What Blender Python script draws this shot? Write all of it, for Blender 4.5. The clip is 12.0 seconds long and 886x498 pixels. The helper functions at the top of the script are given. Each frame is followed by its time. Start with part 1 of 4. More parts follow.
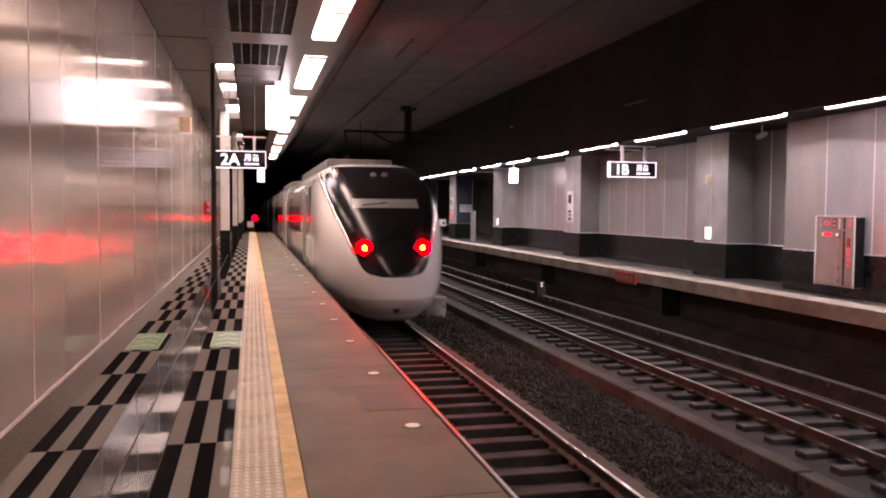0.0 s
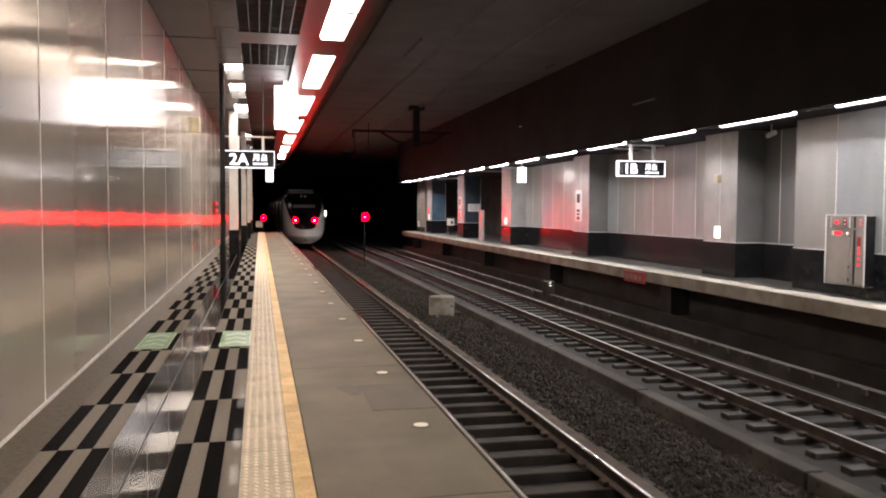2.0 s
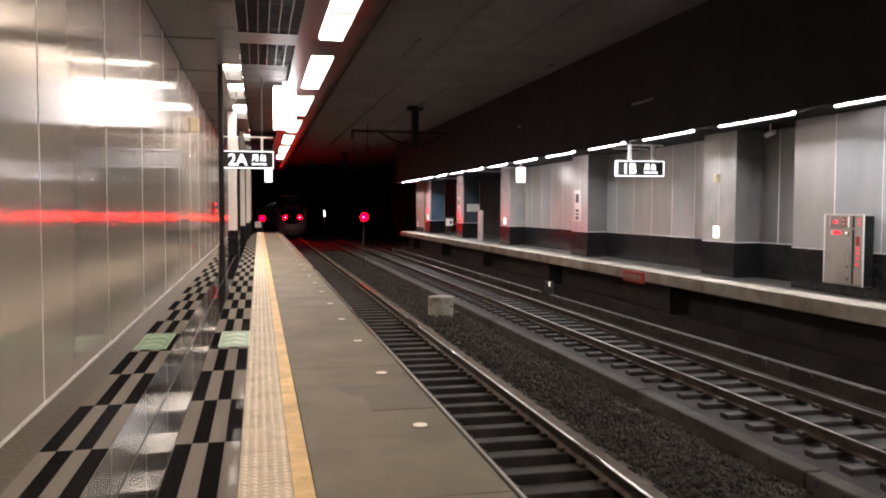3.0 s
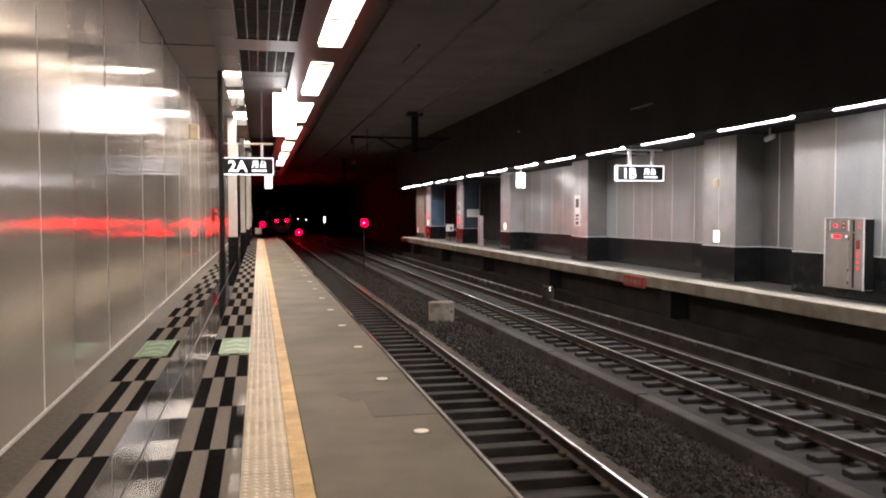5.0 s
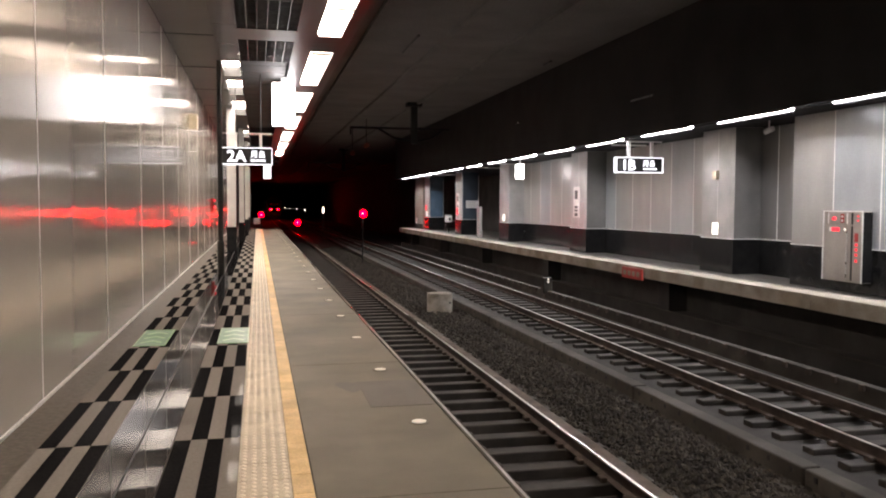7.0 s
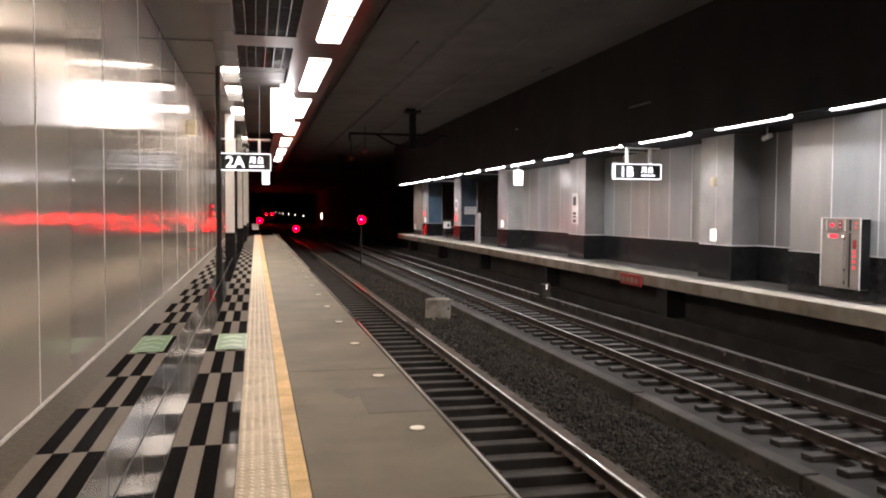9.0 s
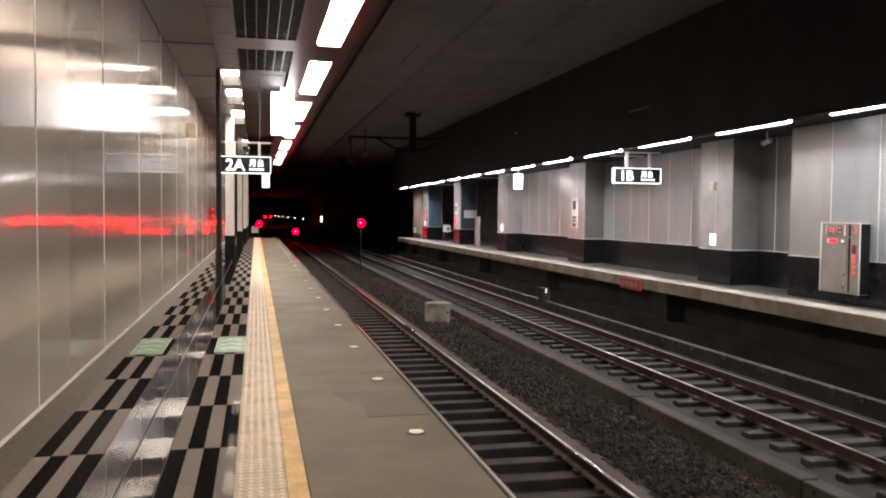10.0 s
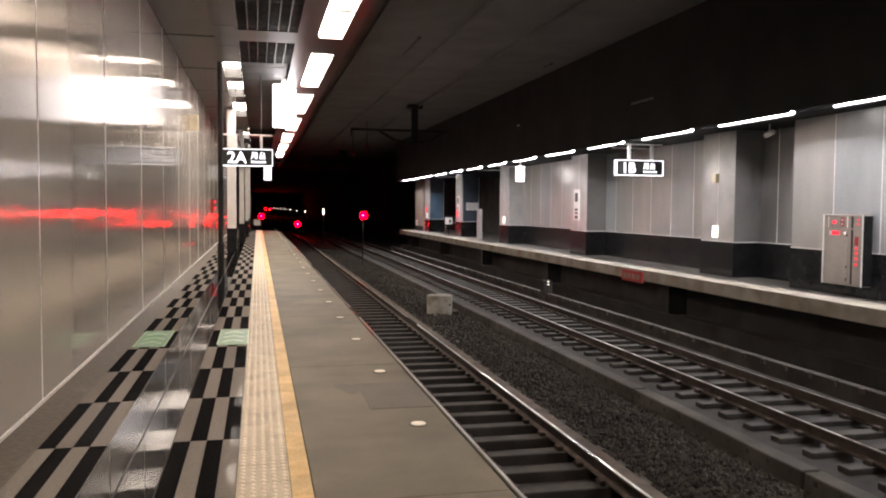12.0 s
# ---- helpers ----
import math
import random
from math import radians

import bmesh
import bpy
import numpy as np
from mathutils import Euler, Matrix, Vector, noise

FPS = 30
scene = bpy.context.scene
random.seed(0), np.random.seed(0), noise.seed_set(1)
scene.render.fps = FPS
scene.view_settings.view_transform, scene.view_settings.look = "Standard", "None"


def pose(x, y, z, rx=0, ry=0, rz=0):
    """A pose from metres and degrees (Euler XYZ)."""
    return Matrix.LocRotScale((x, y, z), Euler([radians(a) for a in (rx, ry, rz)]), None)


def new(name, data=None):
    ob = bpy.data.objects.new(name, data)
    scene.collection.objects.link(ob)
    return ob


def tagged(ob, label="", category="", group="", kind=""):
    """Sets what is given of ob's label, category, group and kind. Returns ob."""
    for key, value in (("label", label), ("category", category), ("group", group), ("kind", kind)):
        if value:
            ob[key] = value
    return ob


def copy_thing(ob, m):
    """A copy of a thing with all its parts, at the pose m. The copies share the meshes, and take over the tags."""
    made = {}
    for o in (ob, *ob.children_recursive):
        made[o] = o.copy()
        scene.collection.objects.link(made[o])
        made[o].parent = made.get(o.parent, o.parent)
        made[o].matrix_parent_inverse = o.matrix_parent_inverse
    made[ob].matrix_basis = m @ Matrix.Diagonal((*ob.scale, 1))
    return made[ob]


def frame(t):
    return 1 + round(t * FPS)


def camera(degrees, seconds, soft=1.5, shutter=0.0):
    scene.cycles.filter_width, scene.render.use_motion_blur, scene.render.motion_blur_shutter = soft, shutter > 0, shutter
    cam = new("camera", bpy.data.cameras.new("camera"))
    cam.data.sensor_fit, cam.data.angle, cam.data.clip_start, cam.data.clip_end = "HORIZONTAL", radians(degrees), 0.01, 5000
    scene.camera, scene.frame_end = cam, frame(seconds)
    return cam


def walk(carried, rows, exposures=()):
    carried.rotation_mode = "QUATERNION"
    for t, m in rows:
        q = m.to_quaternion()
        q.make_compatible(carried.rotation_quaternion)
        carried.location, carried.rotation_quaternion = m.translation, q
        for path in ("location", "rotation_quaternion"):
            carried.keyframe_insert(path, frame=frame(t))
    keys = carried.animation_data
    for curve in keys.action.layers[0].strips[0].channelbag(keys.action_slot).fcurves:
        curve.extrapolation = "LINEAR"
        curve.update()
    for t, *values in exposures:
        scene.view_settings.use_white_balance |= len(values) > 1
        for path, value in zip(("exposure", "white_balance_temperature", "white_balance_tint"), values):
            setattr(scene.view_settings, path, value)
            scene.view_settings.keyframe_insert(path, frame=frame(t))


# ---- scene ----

# Underground railway station. y runs along the tracks, z = 0 is the platform top.
cam = camera(56.81, 12.0, 2.0, 0.4)
EYE_Z = 1.48


def aim(yaw, pitch, roll):
    return pose(0, 0, EYE_Z, 90 + pitch, 0, -yaw) @ pose(0, 0, 0, 0, 0, roll)


SWAY = [
    (0.0, 13.180, -2.770, 0.370), (0.5, 12.713, -2.786, 0.137), (1.0, 12.564, -2.811, 0.051),
    (1.5, 12.561, -2.809, 0.250), (2.0, 12.597, -2.812, 0.282), (2.5, 12.666, -2.798, 0.200),
    (3.0, 12.666, -2.806, 0.209), (5.0, 12.644, -2.415, -0.069), (5.5, 12.645, -2.428, 0.006),
    (6.0, 12.610, -2.582, -0.035), (6.5, 12.613, -2.835, 0.072), (7.0, 12.739, -3.045, 0.212),
    (9.0, 12.849, -2.618, 0.309), (9.5, 12.872, -2.483, 0.424), (10.0, 12.872, -2.369, 0.496),
    (10.5, 12.874, -2.439, 0.557), (11.0, 12.835, -2.662, 0.541), (11.5, 12.792, -2.842, 0.428),
    (12.0, 12.736, -2.901, 0.427)]
# the camera opens up as the bright tail lamps move away
walk(cam, [(t, aim(a, b, c)) for t, a, b, c in SWAY],
     [(0.0, -0.36, 7000, 40), (0.5, -0.2, 6850, 31), (1.0, -0.1, 6750, 20), (1.5, 0.0, 6600, 16), (2.5, 0.0, 6500, 17), (12.0, 0.0, 6500, 17)])

# ---- world and light: a closed underground hall, lit by its own lamps ----
world = bpy.data.worlds.new("world")
world.use_nodes = True
world.node_tree.nodes["Background"].inputs[0].default_value = (0.02, 0.02, 0.022, 1)
world.node_tree.nodes["Background"].inputs[1].default_value = 0.05
scene.world = world
LAMP = 40.0

# ---- plan ----
WALL_X = -1.57
EDGE_X = 1.31
RAIL_Z = -1.15
BED_Z = -1.5
TRACK_1, TRACK_2 = 2.92, 7.2
R_EDGE, R_PILLAR, R_WALL = 9.05, 10.1, 10.75
CEIL = 4.5
HALL = 5.7
END_L, END_R = 52.0, 53.0
CEIL_END = 65.0
BACK = -9.0
FAR = 420.0
LIGHT_Y0, LIGHT_STEP, LIGHT_LEN = 10.53, 6.02, 4.28
R_STEP, R_LEN = 3.43, 2.44
# start and length of the lamps let into the ceiling beside the wall
RECESSED = ((18.0, 2.1), (20.8, 2.7), (25.0, 3.7), (35.0, 3.0), (41.5, 2.5))


# ---- materials ----
def ramp(nt, fac, a, b, lo=0.35, hi=0.65):
    r = nt.nodes.new("ShaderNodeValToRGB")
    r.color_ramp.elements[0].position, r.color_ramp.elements[1].position = lo, hi
    r.color_ramp.elements[0].color, r.color_ramp.elements[1].color = (*a, 1), (*b, 1)
    nt.links.new(fac, r.inputs[0])
    return r.outputs[0]


def noise_tex(nt, scale, detail=4.0, stretch=(1, 1, 1)):
    m = nt.nodes.new("ShaderNodeMapping")
    m.inputs["Scale"].default_value = stretch
    n = nt.nodes.new("ShaderNodeTexNoise")
    n.inputs["Scale"].default_value, n.inputs["Detail"].default_value = scale, detail
    g = nt.nodes.new("ShaderNodeNewGeometry")
    nt.links.new(g.outputs["Position"], m.inputs["Vector"])
    nt.links.new(m.outputs[0], n.inputs["Vector"])
    return n.outputs["Fac"]


def mix(nt, a, b, fac, mode="MIX"):
    m = nt.nodes.new("ShaderNodeMix")
    m.data_type, m.blend_type = "RGBA", mode
    for sock, v in ((m.inputs[0], fac), (m.inputs[6], a), (m.inputs[7], b)):
        if hasattr(v, "is_linked"):
            nt.links.new(v, sock)
        else:
            sock.default_value = v
    return m.outputs[2]


def surface(name, dark, light, rough=0.6, metal=0.0, grain=8.0, fine=60.0, bump=0.15, stretch=(1, 1, 1), vary=0.0,
            rough_vary=0.12, coat=0.0, stain=None, tint=False, speckle=0.6):
    m = bpy.data.materials.new(name)
    m.use_nodes = True
    nt = m.node_tree
    p = nt.nodes["Principled BSDF"]
    col = ramp(nt, noise_tex(nt, grain, 5, stretch), dark, light)
    f = noise_tex(nt, fine, 3, stretch)
    col = mix(nt, col, ramp(nt, f, (0.72, 0.72, 0.72), (1.15, 1.15, 1.15)), speckle, "MULTIPLY")
    if stain:
        s = noise_tex(nt, stain[0], 6)
        col = mix(nt, col, ramp(nt, s, stain[1], (1, 1, 1), 0.38, 0.55), 1.0, "MULTIPLY")
    if tint:
        oi = nt.nodes.new("ShaderNodeObjectInfo")
        col = mix(nt, col, ramp(nt, oi.outputs["Random"], (1.02, 1.0, 0.965), (0.94, 0.995, 1.05), 0.45, 0.8), 1.0, "MULTIPLY")
    if vary:
        oi = nt.nodes.new("ShaderNodeObjectInfo")
        g = ramp(nt, oi.outputs["Random"], (1 - vary,) * 3, (1 + vary,) * 3, 0, 1)
        col = mix(nt, col, g, 1.0, "MULTIPLY")
    nt.links.new(col, p.inputs["Base Color"])
    mr = nt.nodes.new("ShaderNodeMapRange")
    mr.inputs[3].default_value, mr.inputs[4].default_value = max(rough - rough_vary, 0.02), rough + rough_vary
    nt.links.new(noise_tex(nt, grain * 0.6, 4, stretch), mr.inputs[0])
    nt.links.new(mr.outputs[0], p.inputs["Roughness"])
    p.inputs["Metallic"].default_value = metal
    p.inputs["Coat Weight"].default_value = coat
    if bump:
        b = nt.nodes.new("ShaderNodeBump")
        b.inputs["Strength"].default_value, b.inputs["Distance"].default_value = bump, 0.01
        nt.links.new(f, b.inputs["Height"])
        nt.links.new(b.outputs[0], p.inputs["Normal"])
    return m


def brushed(m, amount):
    """Fine vertical brushing: reflections smear along the wall."""
    nt = m.node_tree
    p = nt.nodes["Principled BSDF"]
    v = nt.nodes.new("ShaderNodeCombineXYZ")
    v.inputs[1].default_value = 1.0
    nt.links.new(v.outputs[0], p.inputs["Tangent"])
    p.inputs["Anisotropic"].default_value = amount
    return m


def polished(m, share, rough):
    """A tile: its matt body under a polish that strengthens at low angles."""
    nt = m.node_tree
    p = nt.nodes["Principled BSDF"]
    d, g, x = nt.nodes.new("ShaderNodeBsdfDiffuse"), nt.nodes.new("ShaderNodeBsdfGlossy"), nt.nodes.new("ShaderNodeMixShader")
    nt.links.new(p.inputs["Base Color"].links[0].from_socket, d.inputs["Color"])
    g.inputs["Roughness"].default_value = rough
    f, k = nt.nodes.new("ShaderNodeFresnel"), nt.nodes.new("ShaderNodeMath")
    f.inputs["IOR"].default_value = 1.5
    k.operation = "MULTIPLY"
    k.inputs[1].default_value = share
    nt.links.new(f.outputs[0], k.inputs[0])
    nt.links.new(k.outputs[0], x.inputs[0])
    nt.links.new(d.outputs[0], x.inputs[1])
    nt.links.new(g.outputs[0], x.inputs[2])
    nt.links.new(x.outputs[0], nt.nodes["Material Output"].inputs["Surface"])
    return m


def glow(name, colour, strength):
    m = bpy.data.materials.new(name)
    m.use_nodes = True
    p = m.node_tree.nodes["Principled BSDF"]
    p.inputs["Base Color"].default_value = (*(0.25 * c for c in colour), 1)
    p.inputs["Emission Color"].default_value = (*colour, 1)
    p.inputs["Emission Strength"].default_value = strength
    return m


M = dict(
    wall_panel=brushed(surface("brushed_panel", (0.67, 0.615, 0.55), (0.71, 0.655, 0.59), 0.145, 0.55, 0.6, 90, 0.0, (1, 1, 0.25), 0.03, 0.006, speckle=0.08), 0.87),
    seam=surface("pale_seam", (0.72, 0.71, 0.69), (0.82, 0.8, 0.78), 0.5, 0.0, 4, 40, 0.05),
    skirting=surface("white_skirting", (0.80, 0.78, 0.75), (0.88, 0.86, 0.83), 0.4, 0.0, 4, 40, 0.05),
    right_panel=surface("grey_panel", (0.34, 0.34, 0.335), (0.41, 0.405, 0.395), 0.36, 0.45, 1.5, 60, 0.03, (1, 1, 0.3), 0.07, 0.04, tint=True, speckle=0.2),
    blue_panel=surface("blue_panel", (0.07, 0.125, 0.19), (0.095, 0.155, 0.23), 0.4, 0.2, 2, 40, 0.03, vary=0.05),
    plinth=surface("black_granite", (0.009, 0.009, 0.01), (0.015, 0.015, 0.015), 0.22, 0.0, 6, 140, 0.02),
    concrete=surface("platform_concrete", (0.112, 0.098, 0.066), (0.158, 0.138, 0.095), 0.62, 0.0, 1.3, 130, 0.12, stain=(0.9, (0.70, 0.69, 0.68))),
    patch=surface("patched_concrete", (0.075, 0.065, 0.05), (0.10, 0.087, 0.068), 0.6, 0.0, 2.0, 120, 0.12),
    border=surface("brown_granite", (0.055, 0.044, 0.031), (0.10, 0.082, 0.06), 0.55, 0.0, 30, 220, 0.05),
    tile_dark=polished(surface("polished_black_tile", (0.008, 0.008, 0.009), (0.014, 0.013, 0.013), 0.06, 0.0, 45, 260, 0.0, rough_vary=0.015, vary=0.15, speckle=0.12), 0.02, 0.03),
    tile_mirror=polished(surface("mirror_black_tile", (0.008, 0.008, 0.009), (0.016, 0.015, 0.015), 0.06, 0.0, 14, 200, 0.0, rough_vary=0.015, speckle=0.12), 0.62, 0.012),
    tile_grey=polished(surface("polished_grey_tile", (0.20, 0.182, 0.160), (0.235, 0.215, 0.192), 0.10, 0.0, 45, 260, 0.0, rough_vary=0.02, vary=0.08, speckle=0.12), 0.035, 0.03),
    tactile=surface("cream_tactile", (0.4816, 0.4085, 0.2881), (0.5848, 0.5031, 0.3784), 0.55, 0.0, 6, 90, 0.08, vary=0.08, stain=(2.5, (0.75, 0.74, 0.72))),
    tactile_dot=surface("worn_tactile_dot", (0.7392, 0.6496, 0.5152), (0.8512, 0.7616, 0.6272), 0.5, 0.0, 6, 90, 0.05),
    yellow=surface("yellow_tile", (0.62, 0.41, 0.15), (0.76, 0.53, 0.23), 0.5, 0.0, 5, 80, 0.06, vary=0.10, stain=(2.0, (0.8, 0.78, 0.75))),
    grout=surface("dark_grout", (0.06, 0.055, 0.045), (0.10, 0.09, 0.075), 0.9, 0.0, 10, 100, 0.1),
    green=surface("green_marking", (0.028, 0.16, 0.042), (0.05, 0.225, 0.065), 0.35, 0.0, 8, 70, 0.03),
    pale_green=surface("pale_green_marking", (0.20, 0.38, 0.16), (0.30, 0.48, 0.24), 0.4, 0.0, 8, 70, 0.03),
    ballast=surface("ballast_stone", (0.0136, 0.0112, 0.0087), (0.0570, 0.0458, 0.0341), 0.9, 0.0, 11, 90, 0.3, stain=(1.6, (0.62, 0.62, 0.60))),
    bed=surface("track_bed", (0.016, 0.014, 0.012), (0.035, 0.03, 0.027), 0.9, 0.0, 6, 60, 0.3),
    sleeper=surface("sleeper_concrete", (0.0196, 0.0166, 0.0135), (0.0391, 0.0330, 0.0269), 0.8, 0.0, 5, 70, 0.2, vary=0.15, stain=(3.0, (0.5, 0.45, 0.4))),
    trough=surface("dirty_concrete", (0.0249, 0.0217, 0.0173), (0.0445, 0.0384, 0.0309), 0.85, 0.0, 2.2, 60, 0.25, stain=(1.2, (0.55, 0.5, 0.45))),
    under=surface("dark_concrete", (0.035, 0.032, 0.03), (0.06, 0.056, 0.05), 0.9, 0.0, 1.2, 40, 0.2),
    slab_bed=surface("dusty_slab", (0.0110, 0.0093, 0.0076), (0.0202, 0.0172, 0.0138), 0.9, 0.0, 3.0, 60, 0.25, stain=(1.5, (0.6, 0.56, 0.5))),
    kerb=surface("kerb_concrete", (0.0359, 0.0315, 0.0250), (0.0626, 0.0544, 0.0440), 0.85, 0.0, 2.2, 60, 0.25, stain=(1.2, (0.55, 0.5, 0.45))),
    under_dark=surface("shaded_concrete", (0.014, 0.013, 0.012), (0.030, 0.028, 0.026), 0.9, 0.0, 1.2, 40, 0.2, stain=(1.5, (0.6, 0.58, 0.56))),
    pale_edge=surface("pale_edge_slab", (0.30, 0.275, 0.225), (0.38, 0.35, 0.29), 0.55, 0.0, 2.0, 80, 0.06, stain=(1.4, (0.74, 0.72, 0.68))),
    block=surface("weathered_block", (0.25, 0.23, 0.195), (0.36, 0.33, 0.285), 0.8, 0.0, 4, 70, 0.2, stain=(3.0, (0.55, 0.52, 0.48))),
    edge_face=surface("platform_edge_face", (0.27, 0.25, 0.215), (0.36, 0.335, 0.29), 0.7, 0.0, 2, 60, 0.1, stain=(1.5, (0.7, 0.66, 0.6))),
    right_floor=surface("right_floor", (0.055, 0.050, 0.044), (0.085, 0.078, 0.068), 0.35, 0.0, 1.5, 80, 0.06, stain=(1.0, (0.75, 0.74, 0.72))),
    rust_strip=surface("rust_stained_concrete", (0.0562, 0.0425, 0.0325), (0.1063, 0.0825, 0.0625), 0.85, 0.0, 5, 70, 0.25, stain=(2.0, (0.6, 0.52, 0.45))),
    rail_top=surface("worn_rail_head", (0.55, 0.52, 0.48), (0.7, 0.67, 0.62), 0.30, 1.0, 3, 60, 0.02, (1, 0.1, 1)),
    rail_web=surface("rusty_rail_web", (0.028, 0.019, 0.014), (0.060, 0.043, 0.033), 0.75, 0.3, 6, 70, 0.2),
    hall_ceiling=surface("sooty_ceiling", (0.125, 0.119, 0.115), (0.165, 0.158, 0.153), 0.9, 0.0, 0.7, 20, 0.2),
    ceil_metal=surface("ceiling_metal", (0.034, 0.032, 0.030), (0.048, 0.045, 0.042), 0.38, 0.6, 0.8, 60, 0.0, vary=0.08, rough_vary=0.03, speckle=0.2),
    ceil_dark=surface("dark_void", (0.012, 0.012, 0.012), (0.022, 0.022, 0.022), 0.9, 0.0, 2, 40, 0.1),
    grille=surface("grille_bar", (0.10, 0.096, 0.09), (0.14, 0.135, 0.13), 0.35, 0.8, 5, 60, 0.03),
    steel=surface("stainless", (0.50, 0.49, 0.48), (0.62, 0.61, 0.60), 0.28, 1.0, 2, 120, 0.03, (1, 1, 8)),
    cabinet=surface("cabinet_steel", (0.36, 0.33, 0.30), (0.44, 0.405, 0.37), 0.34, 0.5, 3, 90, 0.03),
    shaded_side=surface("shaded_side_grey", (0.17, 0.168, 0.165), (0.215, 0.21, 0.205), 0.4, 0.2, 1.5, 60, 0.02, speckle=0.2),
    tan_clad=surface("tan_cladding", (0.19, 0.17, 0.14), (0.25, 0.225, 0.19), 0.5, 0.1, 1.5, 60, 0.03, speckle=0.2),
    dark_blue=surface("dark_blue_panel", (0.045, 0.060, 0.080), (0.058, 0.076, 0.10), 0.4, 0.1, 1.5, 60, 0.02, speckle=0.2),
    navy=surface("navy_panel", (0.028, 0.040, 0.058), (0.040, 0.055, 0.078), 0.4, 0.1, 1.5, 60, 0.02, speckle=0.2),
    ceil_board=surface("dull_ceiling_board", (0.026, 0.026, 0.025), (0.040, 0.040, 0.038), 0.6, 0.0, 0.8, 60, 0.02, speckle=0.2),
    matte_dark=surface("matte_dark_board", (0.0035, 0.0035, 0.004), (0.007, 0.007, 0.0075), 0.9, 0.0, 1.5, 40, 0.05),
    pale_post=surface("pale_cladding", (0.62, 0.60, 0.57), (0.70, 0.68, 0.65), 0.35, 0.2, 2, 60, 0.02, speckle=0.1),
    recess_panel=surface("shaded_grey_panel", (0.15, 0.145, 0.142), (0.19, 0.185, 0.18), 0.4, 0.3, 1.5, 60, 0.03, (1, 1, 0.3), 0.08, 0.04, speckle=0.2),
    black=surface("black_paint", (0.012, 0.012, 0.012), (0.022, 0.021, 0.02), 0.35, 0.0, 5, 80, 0.04),
    dark_metal=surface("dark_metal", (0.03, 0.03, 0.03), (0.055, 0.052, 0.05), 0.5, 0.5, 5, 80, 0.08),
    cream=surface("cream_plastic", (0.55, 0.48, 0.33), (0.66, 0.58, 0.42), 0.45, 0.0, 5, 80, 0.03),
    white=surface("white_paint", (0.68, 0.67, 0.65), (0.8, 0.79, 0.77), 0.35, 0.0, 3, 60, 0.02),
    grey_post=surface("grey_cladding", (0.40, 0.40, 0.39), (0.5, 0.49, 0.48), 0.35, 0.5, 2, 60, 0.02),
    red_paint=surface("red_paint", (0.30, 0.02, 0.02), (0.45, 0.04, 0.035), 0.4, 0.0, 5, 70, 0.05),
    train_white=surface("white_train_paint", (0.82, 0.80, 0.77), (0.88, 0.86, 0.83), 0.16, 0.0, 0.8, 40, 0.0, coat=0.5, rough_vary=0.04, speckle=0.1),
    train_lower=surface("train_chin_paint", (0.50, 0.48, 0.46), (0.56, 0.54, 0.52), 0.25, 0.0, 0.8, 40, 0.0, coat=0.3, speckle=0.1),
    train_grey=surface("grey_train_roof", (0.20, 0.20, 0.20), (0.28, 0.28, 0.28), 0.4, 0.2, 1.5, 50, 0.02),
    train_black=surface("black_train_glass", (0.006, 0.006, 0.007), (0.010, 0.010, 0.011), 0.20, 0.0, 2, 60, 0.0, rough_vary=0.03),
    train_trim=surface("bright_train_trim", (0.70, 0.69, 0.67), (0.78, 0.77, 0.75), 0.14, 0.8, 1.5, 50, 0.0, rough_vary=0.03, speckle=0.1),
    porcelain=surface("brown_porcelain", (0.20, 0.07, 0.05), (0.30, 0.11, 0.08), 0.08, 0.0, 5, 80, 0.0, rough_vary=0.02),
    white_louvre=surface("white_louvre", (0.56, 0.545, 0.52), (0.63, 0.615, 0.59), 0.5, 0.0, 4, 60, 0.0),
    slot_side=surface("dark_slot_side", (0.010, 0.0095, 0.009), (0.016, 0.015, 0.014), 0.5, 0.0, 4, 60, 0.0),
    deep_lamp=glow("deep_lamp", (1.0, 0.90, 0.76), 40.0),
    lamp=glow("ceiling_lamp", (1.0, 0.87, 0.715), LAMP),
    lamp_right=glow("ceiling_lamp_cool", (0.97, 0.975, 0.955), 270.0),
    box_light=glow("sign_light", (1.0, 0.97, 0.94), 13.0),
    far_box=glow("far_sign_light", (1.0, 0.97, 0.94), 2.5),
    sign_white=glow("lit_lettering", (0.95, 0.97, 1.0), 2.6),
    edge_lamp=glow("floor_lamp_lens", (1.0, 0.92, 0.74), 0.5),
    small_white=glow("small_white_light", (1.0, 0.95, 0.8), 3.0),
    outlet=glow("outlet_light", (1.0, 0.95, 0.82), 2.2),
    tunnel_white=glow("tunnel_light", (1.0, 0.85, 0.65), 8.0),
    red_lamp=glow("red_signal_lamp", (1.0, 0.34, 0.32), 5.0),
    tail_lamp=glow("red_tail_lamp", (1.0, 0.035, 0.003), 70.0),
    # the next two glow on discs that stand in for the red lamps' halo
    red_halo=glow("red_halo", (1.0, 0.0003, 0.0009), 150.0),
    tail_halo=glow("tail_halo", (1.0, 0.00012, 0.00018), 1150.0),
    red_led=glow("red_led", (1.0, 0.03, 0.05), 1.8),
)


M["plinth"].node_tree.nodes["Principled BSDF"].inputs["Specular IOR Level"].default_value = 0.25
M["train_black"].node_tree.nodes["Principled BSDF"].inputs["Specular IOR Level"].default_value = 0.2


